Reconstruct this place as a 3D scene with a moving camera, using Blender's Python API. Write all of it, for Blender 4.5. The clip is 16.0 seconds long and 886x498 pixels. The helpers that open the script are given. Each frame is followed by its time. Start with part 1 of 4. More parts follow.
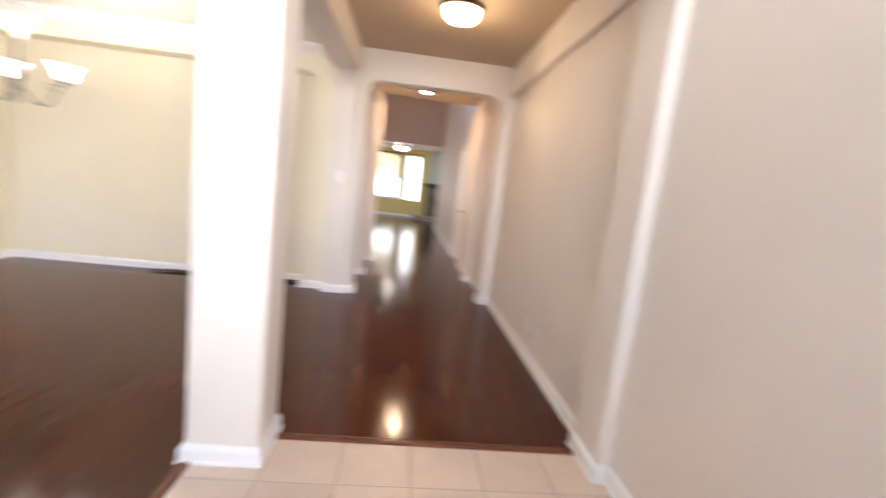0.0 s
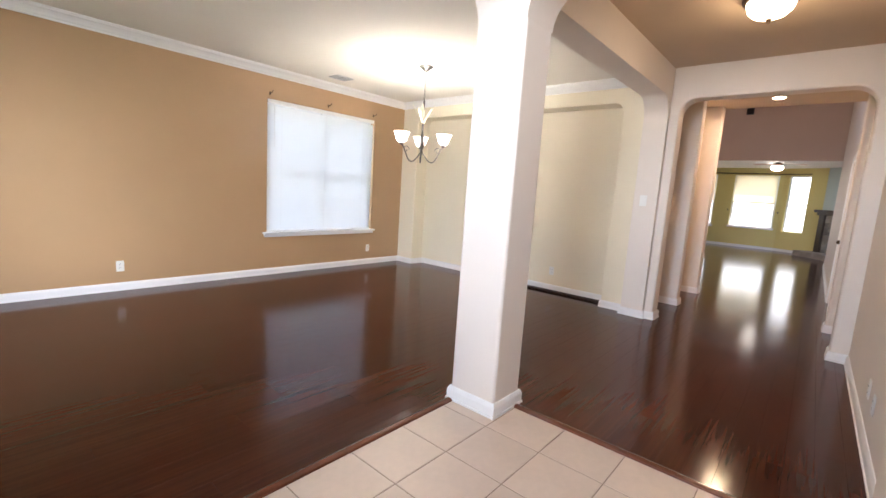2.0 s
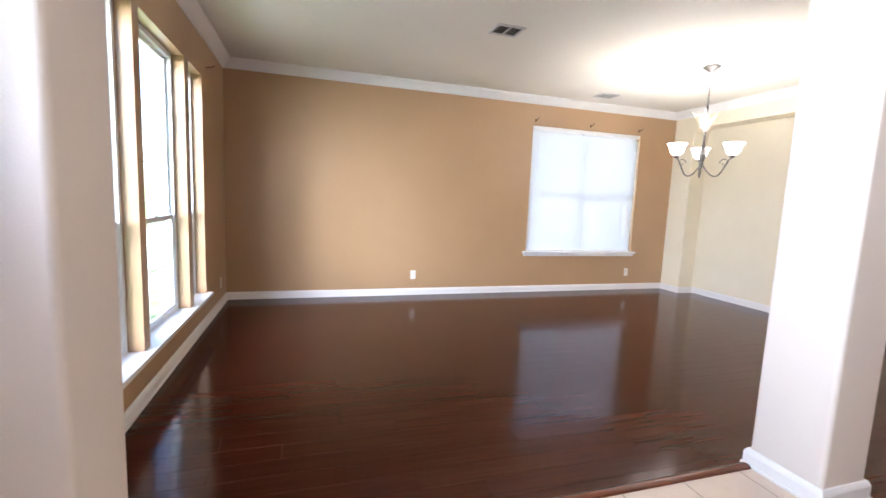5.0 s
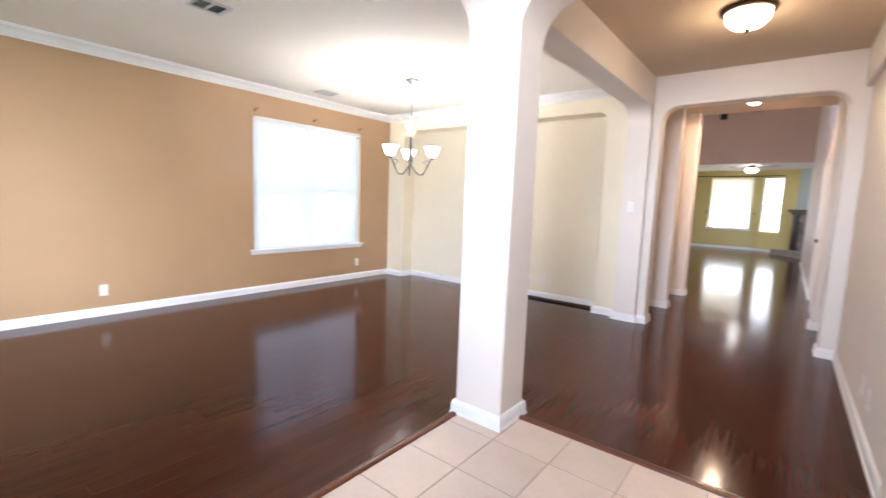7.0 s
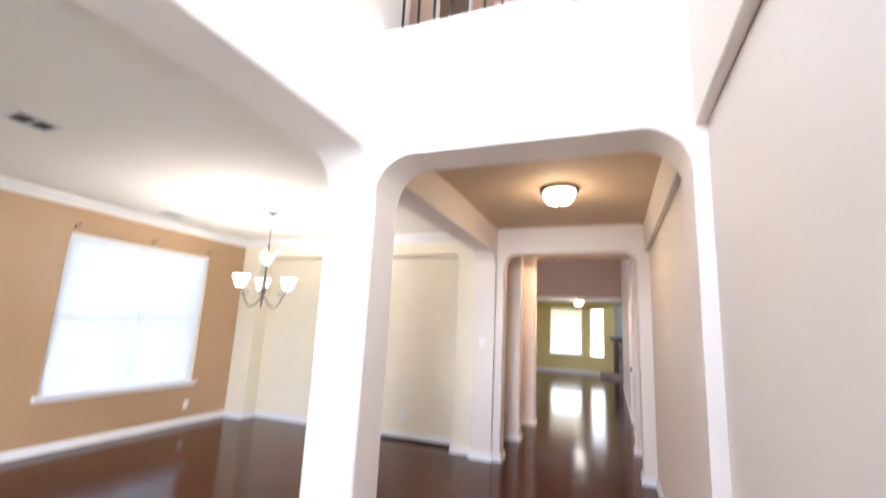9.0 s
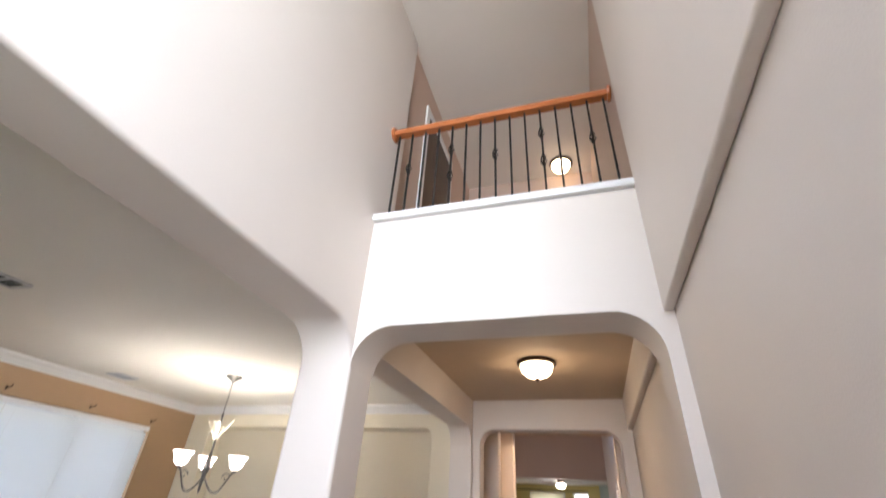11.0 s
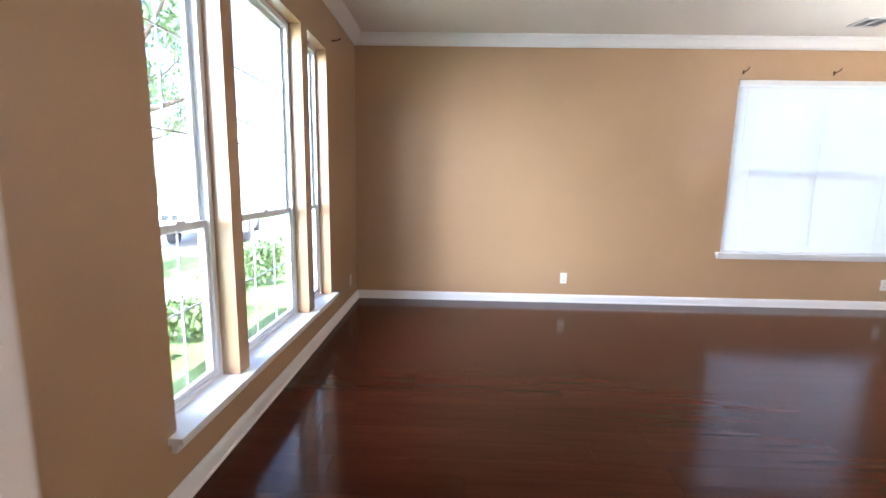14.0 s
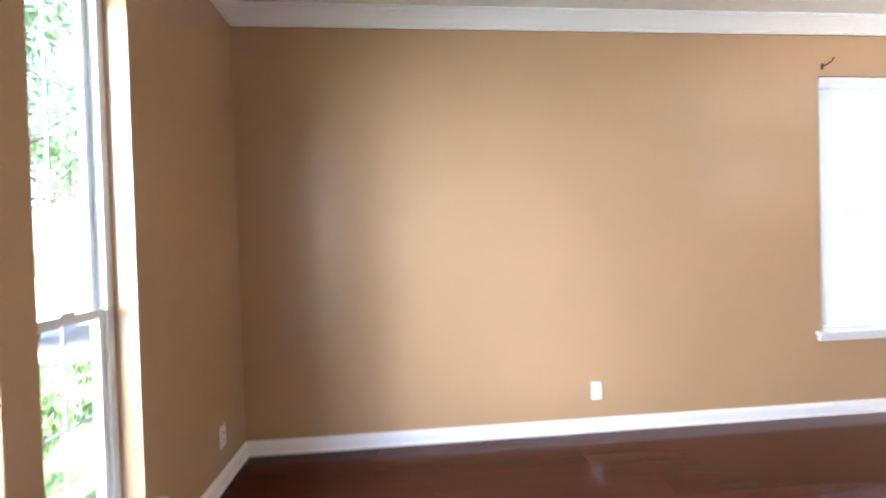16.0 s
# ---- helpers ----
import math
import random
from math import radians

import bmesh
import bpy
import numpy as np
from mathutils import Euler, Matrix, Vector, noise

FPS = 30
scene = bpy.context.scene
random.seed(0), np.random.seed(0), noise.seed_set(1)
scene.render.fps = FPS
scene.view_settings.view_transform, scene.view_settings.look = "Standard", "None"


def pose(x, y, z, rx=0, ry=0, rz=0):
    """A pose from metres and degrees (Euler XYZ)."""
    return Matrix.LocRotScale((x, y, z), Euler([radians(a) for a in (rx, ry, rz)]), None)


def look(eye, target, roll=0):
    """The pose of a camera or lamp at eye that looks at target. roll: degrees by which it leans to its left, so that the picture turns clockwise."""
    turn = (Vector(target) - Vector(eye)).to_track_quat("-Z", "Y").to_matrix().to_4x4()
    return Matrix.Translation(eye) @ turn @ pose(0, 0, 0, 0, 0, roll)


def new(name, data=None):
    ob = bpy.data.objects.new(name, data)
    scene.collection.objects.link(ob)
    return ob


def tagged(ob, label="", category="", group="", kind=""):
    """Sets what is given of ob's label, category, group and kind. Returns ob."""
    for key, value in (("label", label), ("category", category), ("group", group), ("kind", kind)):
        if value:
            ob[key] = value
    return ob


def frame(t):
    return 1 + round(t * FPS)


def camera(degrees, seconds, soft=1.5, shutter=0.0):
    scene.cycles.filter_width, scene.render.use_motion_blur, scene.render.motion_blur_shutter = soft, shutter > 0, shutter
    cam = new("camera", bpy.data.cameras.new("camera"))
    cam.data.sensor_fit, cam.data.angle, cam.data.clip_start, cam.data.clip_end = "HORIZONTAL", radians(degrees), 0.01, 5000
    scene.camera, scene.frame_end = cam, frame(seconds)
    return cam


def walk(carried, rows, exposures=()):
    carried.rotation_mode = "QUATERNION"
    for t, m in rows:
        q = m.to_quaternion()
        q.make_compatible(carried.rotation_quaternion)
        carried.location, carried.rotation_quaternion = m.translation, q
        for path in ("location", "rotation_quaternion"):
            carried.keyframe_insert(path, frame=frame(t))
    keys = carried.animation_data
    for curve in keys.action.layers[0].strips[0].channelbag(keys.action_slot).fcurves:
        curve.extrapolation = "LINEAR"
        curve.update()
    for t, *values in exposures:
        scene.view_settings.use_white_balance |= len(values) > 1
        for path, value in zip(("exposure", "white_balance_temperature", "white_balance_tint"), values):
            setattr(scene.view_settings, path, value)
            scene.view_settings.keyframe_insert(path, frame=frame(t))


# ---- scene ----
cam = camera(91.6, 16.0, shutter=0.5)
PATH = [
    (0, (0.528, -1.823, 1.324), (0.719, 0.148, 1.046), 6.4),
    (0.1, (0.587, -1.835, 1.323), (0.506, 0.145, 1.055), 6.2),
    (0.5, (0.736, -1.829, 1.319), (0.091, 0.056, 1.139), 2.9),
    (1, (0.903, -1.997, 1.306), (-0.125, -0.3, 1.053), 3.1),
    (1.5, (1.123, -2.012, 1.317), (-0.078, -0.436, 1.044), 3.4),
    (2, (1.25, -2.008, 1.302), (-0.037, -0.502, 1.029), 3.8),
    (2.5, (1.272, -2.023, 1.295), (-0.052, -0.548, 1.029), 3.1),
    (3, (1.246, -2.042, 1.294), (-0.192, -0.678, 1.031), 2.5),
    (3.5, (1.202, -2.07, 1.284), (-0.444, -0.964, 1.02), 2.1),
    (3.7, (1.176, -2.09, 1.278), (-0.536, -1.089, 1.015), 2.0),
    (4.75, (1.15, -2.1, 1.27), (-0.745, -1.55, 1.045), 2.2),
    (5.8, (1.121, -2.092, 1.262), (-0.615, -1.125, 1.033), 2.6),
    (6, (1.135, -2.073, 1.272), (-0.532, -0.989, 1.058), 2.1),
    (6.5, (1.156, -2.072, 1.31), (-0.3, -0.717, 1.108), 2.0),
    (7, (1.173, -2.062, 1.313), (-0.063, -0.506, 1.091), 2.1),
    (7.5, (1.195, -2.049, 1.313), (0.203, -0.327, 1.084), 2.0),
    (8, (1.205, -2.047, 1.311), (0.365, -0.246, 1.085), 2.4),
    (8.5, (1.203, -2.042, 1.349), (0.394, -0.219, 1.204), 2.8),
    (9, (1.217, -2.028, 1.476), (0.497, -0.197, 1.835), 2.8),
    (9.2, (1.214, -2.014, 1.51), (0.543, -0.227, 2.106), 2.7),
    (10.25, (1.2, -2.035, 1.55), (0.67, -0.57, 2.76), 3.3),
    (11.3, (1.18, -2.058, 1.533), (0.58, -0.336, 2.356), 3.9),
    (11.5, (1.185, -2.045, 1.495), (0.519, -0.257, 2.095), 4.4),
    (12, (1.175, -2.037, 1.376), (0.253, -0.263, 1.424), 5.0),
    (12.5, (1.076, -2.048, 1.273), (-0.255, -0.581, 0.999), 4.4),
    (13, (0.842, -2.123, 1.25), (-0.883, -1.171, 0.908), -0.4),
    (13.5, (0.519, -2.103, 1.227), (-1.418, -1.723, 0.898), -0.2),
    (14, (0.259, -2.005, 1.24), (-1.718, -2.049, 0.942), 1.0),
    (14.5, (-0.105, -1.981, 1.253), (-2.092, -1.996, 1.021), 0.2),
    (15, (-0.544, -1.932, 1.233), (-2.528, -1.754, 1.049), -0.8),
    (15.5, (-1.062, -1.983, 1.221), (-3.043, -1.759, 1.066), 1.4),
    (16, (-1.586, -2.031, 1.261), (-3.578, -1.853, 1.233), -1.7),
]
walk(cam, [(t, look(eye, target, roll)) for t, eye, target, roll in PATH],
     [(0, 2.85, 6250, 15), (1, 2.55, 6200, 15), (3, 2.52, 6100, 15), (3.7, 2.5, 6050, 15), (6, 2.95, 5750, 15), (8.5, 2.9, 5750, 15), (9.2, 2.85, 5850, 15),
      (11.3, 1.85, 6050, 15), (12.5, 1.7, 5650, 15), (13.0, 2.2, 5600, 15), (13.5, 2.5, 5550, 15), (14.5, 3.0, 5700, 15), (16, 3.05, 5650, 15)])

# ---- world, sun, large lights ----
world = bpy.data.worlds.new("world")
scene.world = world
world.use_nodes = True
wn = world.node_tree.nodes
sky = wn.new("ShaderNodeTexSky")
sky.sky_type = "NISHITA"
sky.sun_disc = False
sky.sun_elevation = radians(72)
sky.sun_rotation = radians(20)
world.node_tree.links.new(sky.outputs["Color"], wn["Background"].inputs["Color"])
wn["Background"].inputs["Strength"].default_value = 0.15

sun_data = bpy.data.lights.new("sun", "SUN")
sun_data.energy, sun_data.angle, sun_data.color = 5.0, radians(0.5), (1.0, 0.96, 0.9)
sun = new("sun", sun_data)
sun.matrix_world = look((-1, 6, 40), (-6, -6, 0))


def area_lamp(name, centre, target, width, height, watts, colour):
    data = bpy.data.lights.new(name, "AREA")
    data.shape, data.size, data.size_y, data.energy, data.color = "RECTANGLE", width, height, watts, colour
    ob = new(name, data)
    ob.matrix_world = look(centre, target)
    return ob


def bulb(name, centre, watts, colour, radius=0.03):
    data = bpy.data.lights.new(name, "POINT")
    data.energy, data.color, data.shadow_soft_size = watts, colour, radius
    ob = new(name, data)
    ob.location = centre
    return ob


DAY = (0.90, 0.96, 1.0)
WARM = (1.0, 0.72, 0.42)
area_lamp("side_window_daylight", (-4.62, 1.7, 1.5), (0, 1.7, 1.5), 2.0, 1.9, 3.0, (1.0, 0.985, 0.96))
# added warm fill inside the living room; its left wall has no window
area_lamp("living_window_daylight", (-4.1, 9.0, 2.4), (0, 9.0, 2.6), 3.0, 2.4, 9, (1.0, 0.86, 0.72))
# added lamp out of view, boosts sky and street light through the front windows
area_lamp("front_sky_daylight", (1.6, -7.6, 2.6), (-2.4, -3.0, 1.3), 5.0, 4.5, 440, DAY)
area_lamp("foyer_window_daylight", (0.75, -3.12, 3.3), (0.75, 0, 2.2), 0.85, 2.7, 4.2, DAY)


# ---- materials ----
def material(name, rgb, rough=0.5, metal=0.0, spec=0.5):
    m = bpy.data.materials.new(name)
    m.use_nodes = True
    b = m.node_tree.nodes["Principled BSDF"]
    b.inputs["Base Color"].default_value = (*rgb, 1)
    b.inputs["Roughness"].default_value = rough
    b.inputs["Metallic"].default_value = metal
    b.inputs["Specular IOR Level"].default_value = spec
    return m


def add_noise(m, scale, spread, bump=0.0, fine=80.0, stretch=(1, 1, 1), rough_spread=0.0):
    """Mottle the base colour at two scales and raise a fine relief."""
    t = m.node_tree
    n, l = t.nodes, t.links
    b = n["Principled BSDF"]
    rgb = tuple(b.inputs["Base Color"].default_value)[:3]
    co = n.new("ShaderNodeTexCoord")
    mp = n.new("ShaderNodeMapping")
    mp.inputs["Scale"].default_value = stretch
    l.new(co.outputs["Object"], mp.inputs["Vector"])
    a = n.new("ShaderNodeTexNoise")
    a.inputs["Scale"].default_value, a.inputs["Detail"].default_value = scale, 5
    f = n.new("ShaderNodeTexNoise")
    f.inputs["Scale"].default_value, f.inputs["Detail"].default_value = fine, 3
    l.new(mp.outputs["Vector"], a.inputs["Vector"])
    l.new(mp.outputs["Vector"], f.inputs["Vector"])
    mix = n.new("ShaderNodeMath")
    mix.operation = "MULTIPLY_ADD"
    l.new(f.outputs["Fac"], mix.inputs[0])
    mix.inputs[1].default_value = 0.35
    l.new(a.outputs["Fac"], mix.inputs[2])
    ramp = n.new("ShaderNodeValToRGB")
    ramp.color_ramp.elements[0].position, ramp.color_ramp.elements[1].position = 0.35, 1.0
    ramp.color_ramp.elements[0].color = (*[c * (1 - spread) for c in rgb], 1)
    ramp.color_ramp.elements[1].color = (*[min(1, c * (1 + spread)) for c in rgb], 1)
    l.new(mix.outputs[0], ramp.inputs["Fac"])
    l.new(ramp.outputs["Color"], b.inputs["Base Color"])
    if bump:
        bp = n.new("ShaderNodeBump")
        bp.inputs["Strength"].default_value, bp.inputs["Distance"].default_value = bump, 0.004
        l.new(f.outputs["Fac"], bp.inputs["Height"])
        l.new(bp.outputs["Normal"], b.inputs["Normal"])
    if rough_spread:
        r = n.new("ShaderNodeMapRange")
        base = b.inputs["Roughness"].default_value
        r.inputs["To Min"].default_value, r.inputs["To Max"].default_value = base - rough_spread, base + rough_spread
        l.new(a.outputs["Fac"], r.inputs["Value"])
        l.new(r.outputs["Result"], b.inputs["Roughness"])
    return m


def piece_variation(m, low, high):
    """Vary the brightness of a material from piece to piece."""
    t = m.node_tree
    n, l = t.nodes, t.links
    b = n["Principled BSDF"]
    src = b.inputs["Base Color"].links[0].from_socket
    info = n.new("ShaderNodeObjectInfo")
    r = n.new("ShaderNodeMapRange")
    r.inputs["To Min"].default_value, r.inputs["To Max"].default_value = low, high
    l.new(info.outputs["Random"], r.inputs["Value"])
    hsv = n.new("ShaderNodeHueSaturation")
    l.new(r.outputs["Result"], hsv.inputs["Value"])
    l.new(src, hsv.inputs["Color"])
    l.new(hsv.outputs["Color"], b.inputs["Base Color"])
    return m


M_BROWN = add_noise(material("brown_wall_paint", (0.455, 0.29, 0.155), 0.30, 0, 0.7), 1.2, 0.06, 0.12, 160)
M_CREAM = add_noise(material("cream_wall_paint", (0.74, 0.665, 0.60), 0.55), 1.3, 0.04, 0.12, 160)
M_NICHE = add_noise(material("pale_yellow_cream_paint", (0.80, 0.72, 0.56), 0.5), 1.3, 0.04, 0.12, 160)
M_HALLCEIL = add_noise(material("tan_hall_ceiling_paint", (0.60, 0.47, 0.34), 0.7), 1.2, 0.05, 0.25, 120)
M_TAN = add_noise(material("tan_upper_wall_paint", (0.58, 0.43, 0.34), 0.6), 1.3, 0.04, 0.1, 160)
M_CEIL = add_noise(material("ceiling_paint", (0.78, 0.745, 0.68), 0.8), 1.0, 0.04, 0.25, 120)
M_WHITE = add_noise(material("white_trim_paint", (0.80, 0.79, 0.78), 0.35), 3, 0.03, 0.05, 60)
M_YELLOW = add_noise(material("olive_yellow_wall_paint", (0.66, 0.55, 0.22), 0.55), 1.3, 0.05, 0.1, 160)
M_BLUE = add_noise(material("pale_blue_wall_paint", (0.45, 0.52, 0.52), 0.6), 1.3, 0.05, 0.1, 160)
M_WOOD = add_noise(material("dark_cherry_floorboard", (0.058, 0.014, 0.0064), 0.14, 0, 0.18), 5, 0.34, 0.0, 60, (9, 0.25, 1), 0.02)
piece_variation(M_WOOD, 0.86, 1.17)
M_STRIP = add_noise(material("dark_wood_threshold", (0.12, 0.034, 0.016), 0.25), 8, 0.35, 0.05, 60, (1, 1, 1))
M_TILE = add_noise(material("beige_floor_tile", (0.62, 0.49, 0.39), 0.3), 3, 0.10, 0.06, 25, (1, 1, 1), 0.06)
piece_variation(M_TILE, 0.94, 1.06)
M_GROUT = add_noise(material("brown_grey_grout", (0.30, 0.22, 0.17), 0.9), 20, 0.2, 0.3, 200)
M_NICKEL = add_noise(material("brushed_nickel", (0.15, 0.14, 0.13), 0.32, 1.0), 20, 0.1)
M_BRONZE = add_noise(material("dark_bronze", (0.09, 0.055, 0.035), 0.4, 0.8), 12, 0.25)
M_IRON = add_noise(material("black_wrought_iron", (0.025, 0.022, 0.02), 0.45, 0.6), 20, 0.2)
M_RAILWOOD = add_noise(material("orange_stained_oak", (0.42, 0.13, 0.04), 0.3), 5, 0.3, 0.05, 40, (1, 8, 8))
M_PLASTIC = add_noise(material("white_plastic", (0.80, 0.79, 0.76), 0.3), 8, 0.02)
M_DARK = add_noise(material("dark_slot", (0.03, 0.03, 0.03), 0.7), 10, 0.1)
M_VENT = add_noise(material("grey_vent_metal", (0.56, 0.56, 0.56), 0.5), 8, 0.06)
M_VINYL = add_noise(material("white_vinyl_frame", (0.78, 0.80, 0.82), 0.35), 6, 0.02)
M_STONE = add_noise(material("stacked_fireplace_stone", (0.26, 0.22, 0.18), 0.8), 5, 0.4, 0.5, 40)
piece_variation(M_STONE, 0.6, 1.4)
M_DARKWOOD = add_noise(material("dark_mantel_wood", (0.035, 0.018, 0.011), 0.4), 6, 0.3, 0.1, 60, (1, 1, 6))
M_SOOT = add_noise(material("black_firebox", (0.012, 0.012, 0.012), 0.8), 6, 0.3)
M_CURTAINROD = add_noise(material("dark_curtain_rod_metal", (0.035, 0.028, 0.024), 0.4, 0.5), 10, 0.2)

M_GLASS = bpy.data.materials.new("window_glass")
M_GLASS.use_nodes = True
gt = M_GLASS.node_tree
gt.nodes.remove(gt.nodes["Principled BSDF"])
g_tr, g_gl, g_mx = (gt.nodes.new("ShaderNode" + k) for k in ("BsdfTransparent", "BsdfGlossy", "MixShader"))
g_gl.inputs["Roughness"].default_value = 0.02
g_mx.inputs[0].default_value = 0.05
gt.links.new(g_tr.outputs[0], g_mx.inputs[1])
gt.links.new(g_gl.outputs[0], g_mx.inputs[2])
gt.links.new(g_mx.outputs[0], gt.nodes["Material Output"].inputs["Surface"])


def translucent(name, rgb, share=0.5):
    m = bpy.data.materials.new(name)
    m.use_nodes = True
    t = m.node_tree
    b = t.nodes["Principled BSDF"]
    b.inputs["Base Color"].default_value, b.inputs["Roughness"].default_value = (*rgb, 1), 0.5
    tr, mx = t.nodes.new("ShaderNodeBsdfTranslucent"), t.nodes.new("ShaderNodeMixShader")
    tr.inputs["Color"].default_value = (*rgb, 1)
    mx.inputs[0].default_value = share
    t.links.new(b.outputs[0], mx.inputs[1])
    t.links.new(tr.outputs[0], mx.inputs[2])
    t.links.new(mx.outputs[0], t.nodes["Material Output"].inputs["Surface"])
    return m


def glowing(name, rgb, strength, base=(0.8, 0.78, 0.74)):
    m = material(name, base, 0.3)
    b = m.node_tree.nodes["Principled BSDF"]
    b.inputs["Emission Color"].default_value, b.inputs["Emission Strength"].default_value = (*rgb, 1), strength
    return m


M_BLIND = translucent("white_blind_slat", (0.85, 0.86, 0.86), 0.5)
M_SHEER = translucent("cream_shade_cloth", (0.86, 0.81, 0.66), 0.6)
M_SHADE = glowing("frosted_chandelier_glass", (1.0, 0.86, 0.74), 3.2)
M_BOWL = glowing("frosted_ceiling_bowl_glass", (1.0, 0.78, 0.48), 2.4)
M_DOWNLIGHT = glowing("bright_downlight_lens", (1.0, 0.84, 0.62), 30.0)
M_FANLIGHT = glowing("frosted_fan_light_glass", (1.0, 0.93, 0.8), 3.0)
M_LEAFGLASS = translucent("pale_leaf_glass", (0.84, 0.80, 0.68), 0.4)
M_FARSKY = glowing("bright_far_daylight", (1.0, 0.99, 0.95), 0.7, (0.5, 0.5, 0.5))


# ---- mesh helpers ----
def box(bm, x0, x1, y0, y1, z0, z1, m=None):
    vs = [bm.verts.new((m @ Vector((x, y, z))) if m else (x, y, z)) for x in (x0, x1) for y in (y0, y1) for z in (z0, z1)]
    for f in ((0, 1, 3, 2), (4, 6, 7, 5), (0, 4, 5, 1), (2, 3, 7, 6), (0, 2, 6, 4), (1, 5, 7, 3)):
        bm.faces.new([vs[i] for i in f])
    return vs


def lathe(bm, profile, centre, n=24, m=None):
    """Turn (radius, z) pairs round the upright axis through centre."""
    rings = []
    for r, z in profile:
        ring = []
        for k in range(n):
            a = 2 * math.pi * k / n
            p = Vector((centre[0] + r * math.cos(a), centre[1] + r * math.sin(a), centre[2] + z))
            ring.append(bm.verts.new(m @ p if m else p))
        rings.append(ring)
    for a, b in zip(rings, rings[1:]):
        for k in range(n):
            bm.faces.new((a[k], a[(k + 1) % n], b[(k + 1) % n], b[k]))
    for ring, order in ((rings[0], -1), (rings[-1], 1)):
        bm.faces.new(ring[::order])


def tube(bm, pts, radius, n=8):
    pts = [Vector(p) for p in pts]
    rings = []
    for i, p in enumerate(pts):
        d = (pts[min(i + 1, len(pts) - 1)] - pts[max(i - 1, 0)]).normalized()
        u = d.orthogonal().normalized() if i == 0 else (u - d * u.dot(d)).normalized()
        v = d.cross(u)
        r = radius[i] if isinstance(radius, (list, tuple)) else radius
        rings.append([bm.verts.new(p + r * (math.cos(2 * math.pi * k / n) * u + math.sin(2 * math.pi * k / n) * v)) for k in range(n)])
    for a, b in zip(rings, rings[1:]):
        for k in range(n):
            bm.faces.new((a[k], a[(k + 1) % n], b[(k + 1) % n], b[k]))
    bm.faces.new(rings[0][::-1])
    bm.faces.new(rings[-1])


def prism(bm, outline, axis, lo, hi):
    """Extrude a flat outline along an axis; the outline's pairs are the other two coordinates in order."""
    def at(p, d):
        q = list(p)
        q.insert("xyz".index(axis), d)
        return q
    a = [bm.verts.new(at(p, lo)) for p in outline]
    b = [bm.verts.new(at(p, hi)) for p in outline]
    n = len(outline)
    bm.faces.new(a[::-1])
    bm.faces.new(b)
    for i in range(n):
        bm.faces.new((a[i], a[(i + 1) % n], b[(i + 1) % n], b[i]))


def sweep(bm, path, profile, z=0.0, closed=False):
    """Run a profile of (out, up) pairs along a floor path, mitred; out is to the left of the way."""
    P = [Vector(p) for p in path]
    n = len(P)
    rings = []
    for i, p in enumerate(P):
        before = (P[i] - P[i - 1]).normalized() if i or closed else None
        after = (P[(i + 1) % n] - P[i]).normalized() if i < n - 1 or closed else None
        before, after = before or after, after or before
        nb, na = Vector((-before.y, before.x)), Vector((-after.y, after.x))
        m = (nb + na).normalized()
        m /= max(0.3, m.dot(na))
        rings.append([bm.verts.new((p.x + m.x * o, p.y + m.y * o, z + u)) for o, u in profile])
    k = len(profile)
    for i in range(n if closed else n - 1):
        a, b = rings[i], rings[(i + 1) % n]
        for j in range(k):
            bm.faces.new((a[j], b[j], b[(j + 1) % k], a[(j + 1) % k]))
    if not closed:
        bm.faces.new(rings[0])
        bm.faces.new(rings[-1][::-1])


def arc(cx, cy, r, a0, a1, n=8):
    return [(cx + r * math.cos(radians(a0 + (a1 - a0) * i / n)), cy + r * math.sin(radians(a0 + (a1 - a0) * i / n))) for i in range(n + 1)]


def mesh_of(name, bm, mat, smooth=False, fix=True):
    if fix:
        bmesh.ops.recalc_face_normals(bm, faces=bm.faces)
    me = bpy.data.meshes.new(name)
    bm.to_mesh(me)
    bm.free()
    me.materials.append(mat)
    if smooth:
        for p in me.polygons:
            p.use_smooth = True
    return me


def part(name, bm, mat, parent=None, label="", smooth=False):
    ob = new(name, mesh_of(name, bm, mat, smooth))
    ob.parent = parent
    if label:
        tagged(ob, label)
    return ob


def thing(name, label, category, group="", at=(0, 0, 0)):
    e = new(name)
    e.empty_display_size = 0.1
    e.location = at
    return tagged(e, label, category, group)


def local(ob):
    """Hang a part, built in world coordinates, under a thing that stands away from the origin."""
    p = ob.parent
    ob.matrix_parent_inverse = Matrix.Translation(p.location).inverted()
    return ob


def setting(name, bm, mat, label, category, smooth=False):
    return tagged(part(name, bm, mat, None, "", smooth), label, category, "", "structure")


def soften(ob, width=0.02, segments=4):
    b = ob.modifiers.new("bullnose", "BEVEL")
    b.width, b.segments, b.limit_method, b.angle_limit = width, segments, "ANGLE", radians(50)
    for p in ob.data.polygons:
        p.use_smooth = True
    w = ob.modifiers.new("flat_faces", "WEIGHTED_NORMAL")
    w.keep_sharp = True
    return ob


# ---- plan ----
XW, YF, YB = -4.295, -3.03, 3.23          # brown side wall, front wall, back wall
BX0, BX1 = -0.345, -0.02                 # column and arcade beam
CY0, CY1 = 0.02, 0.305                   # column, and the arch beside it
XR = 1.58                                # right wall, proud part
CEIL, HCEIL, TOP = 2.70, 2.735, 5.55
HEAD = 2.43


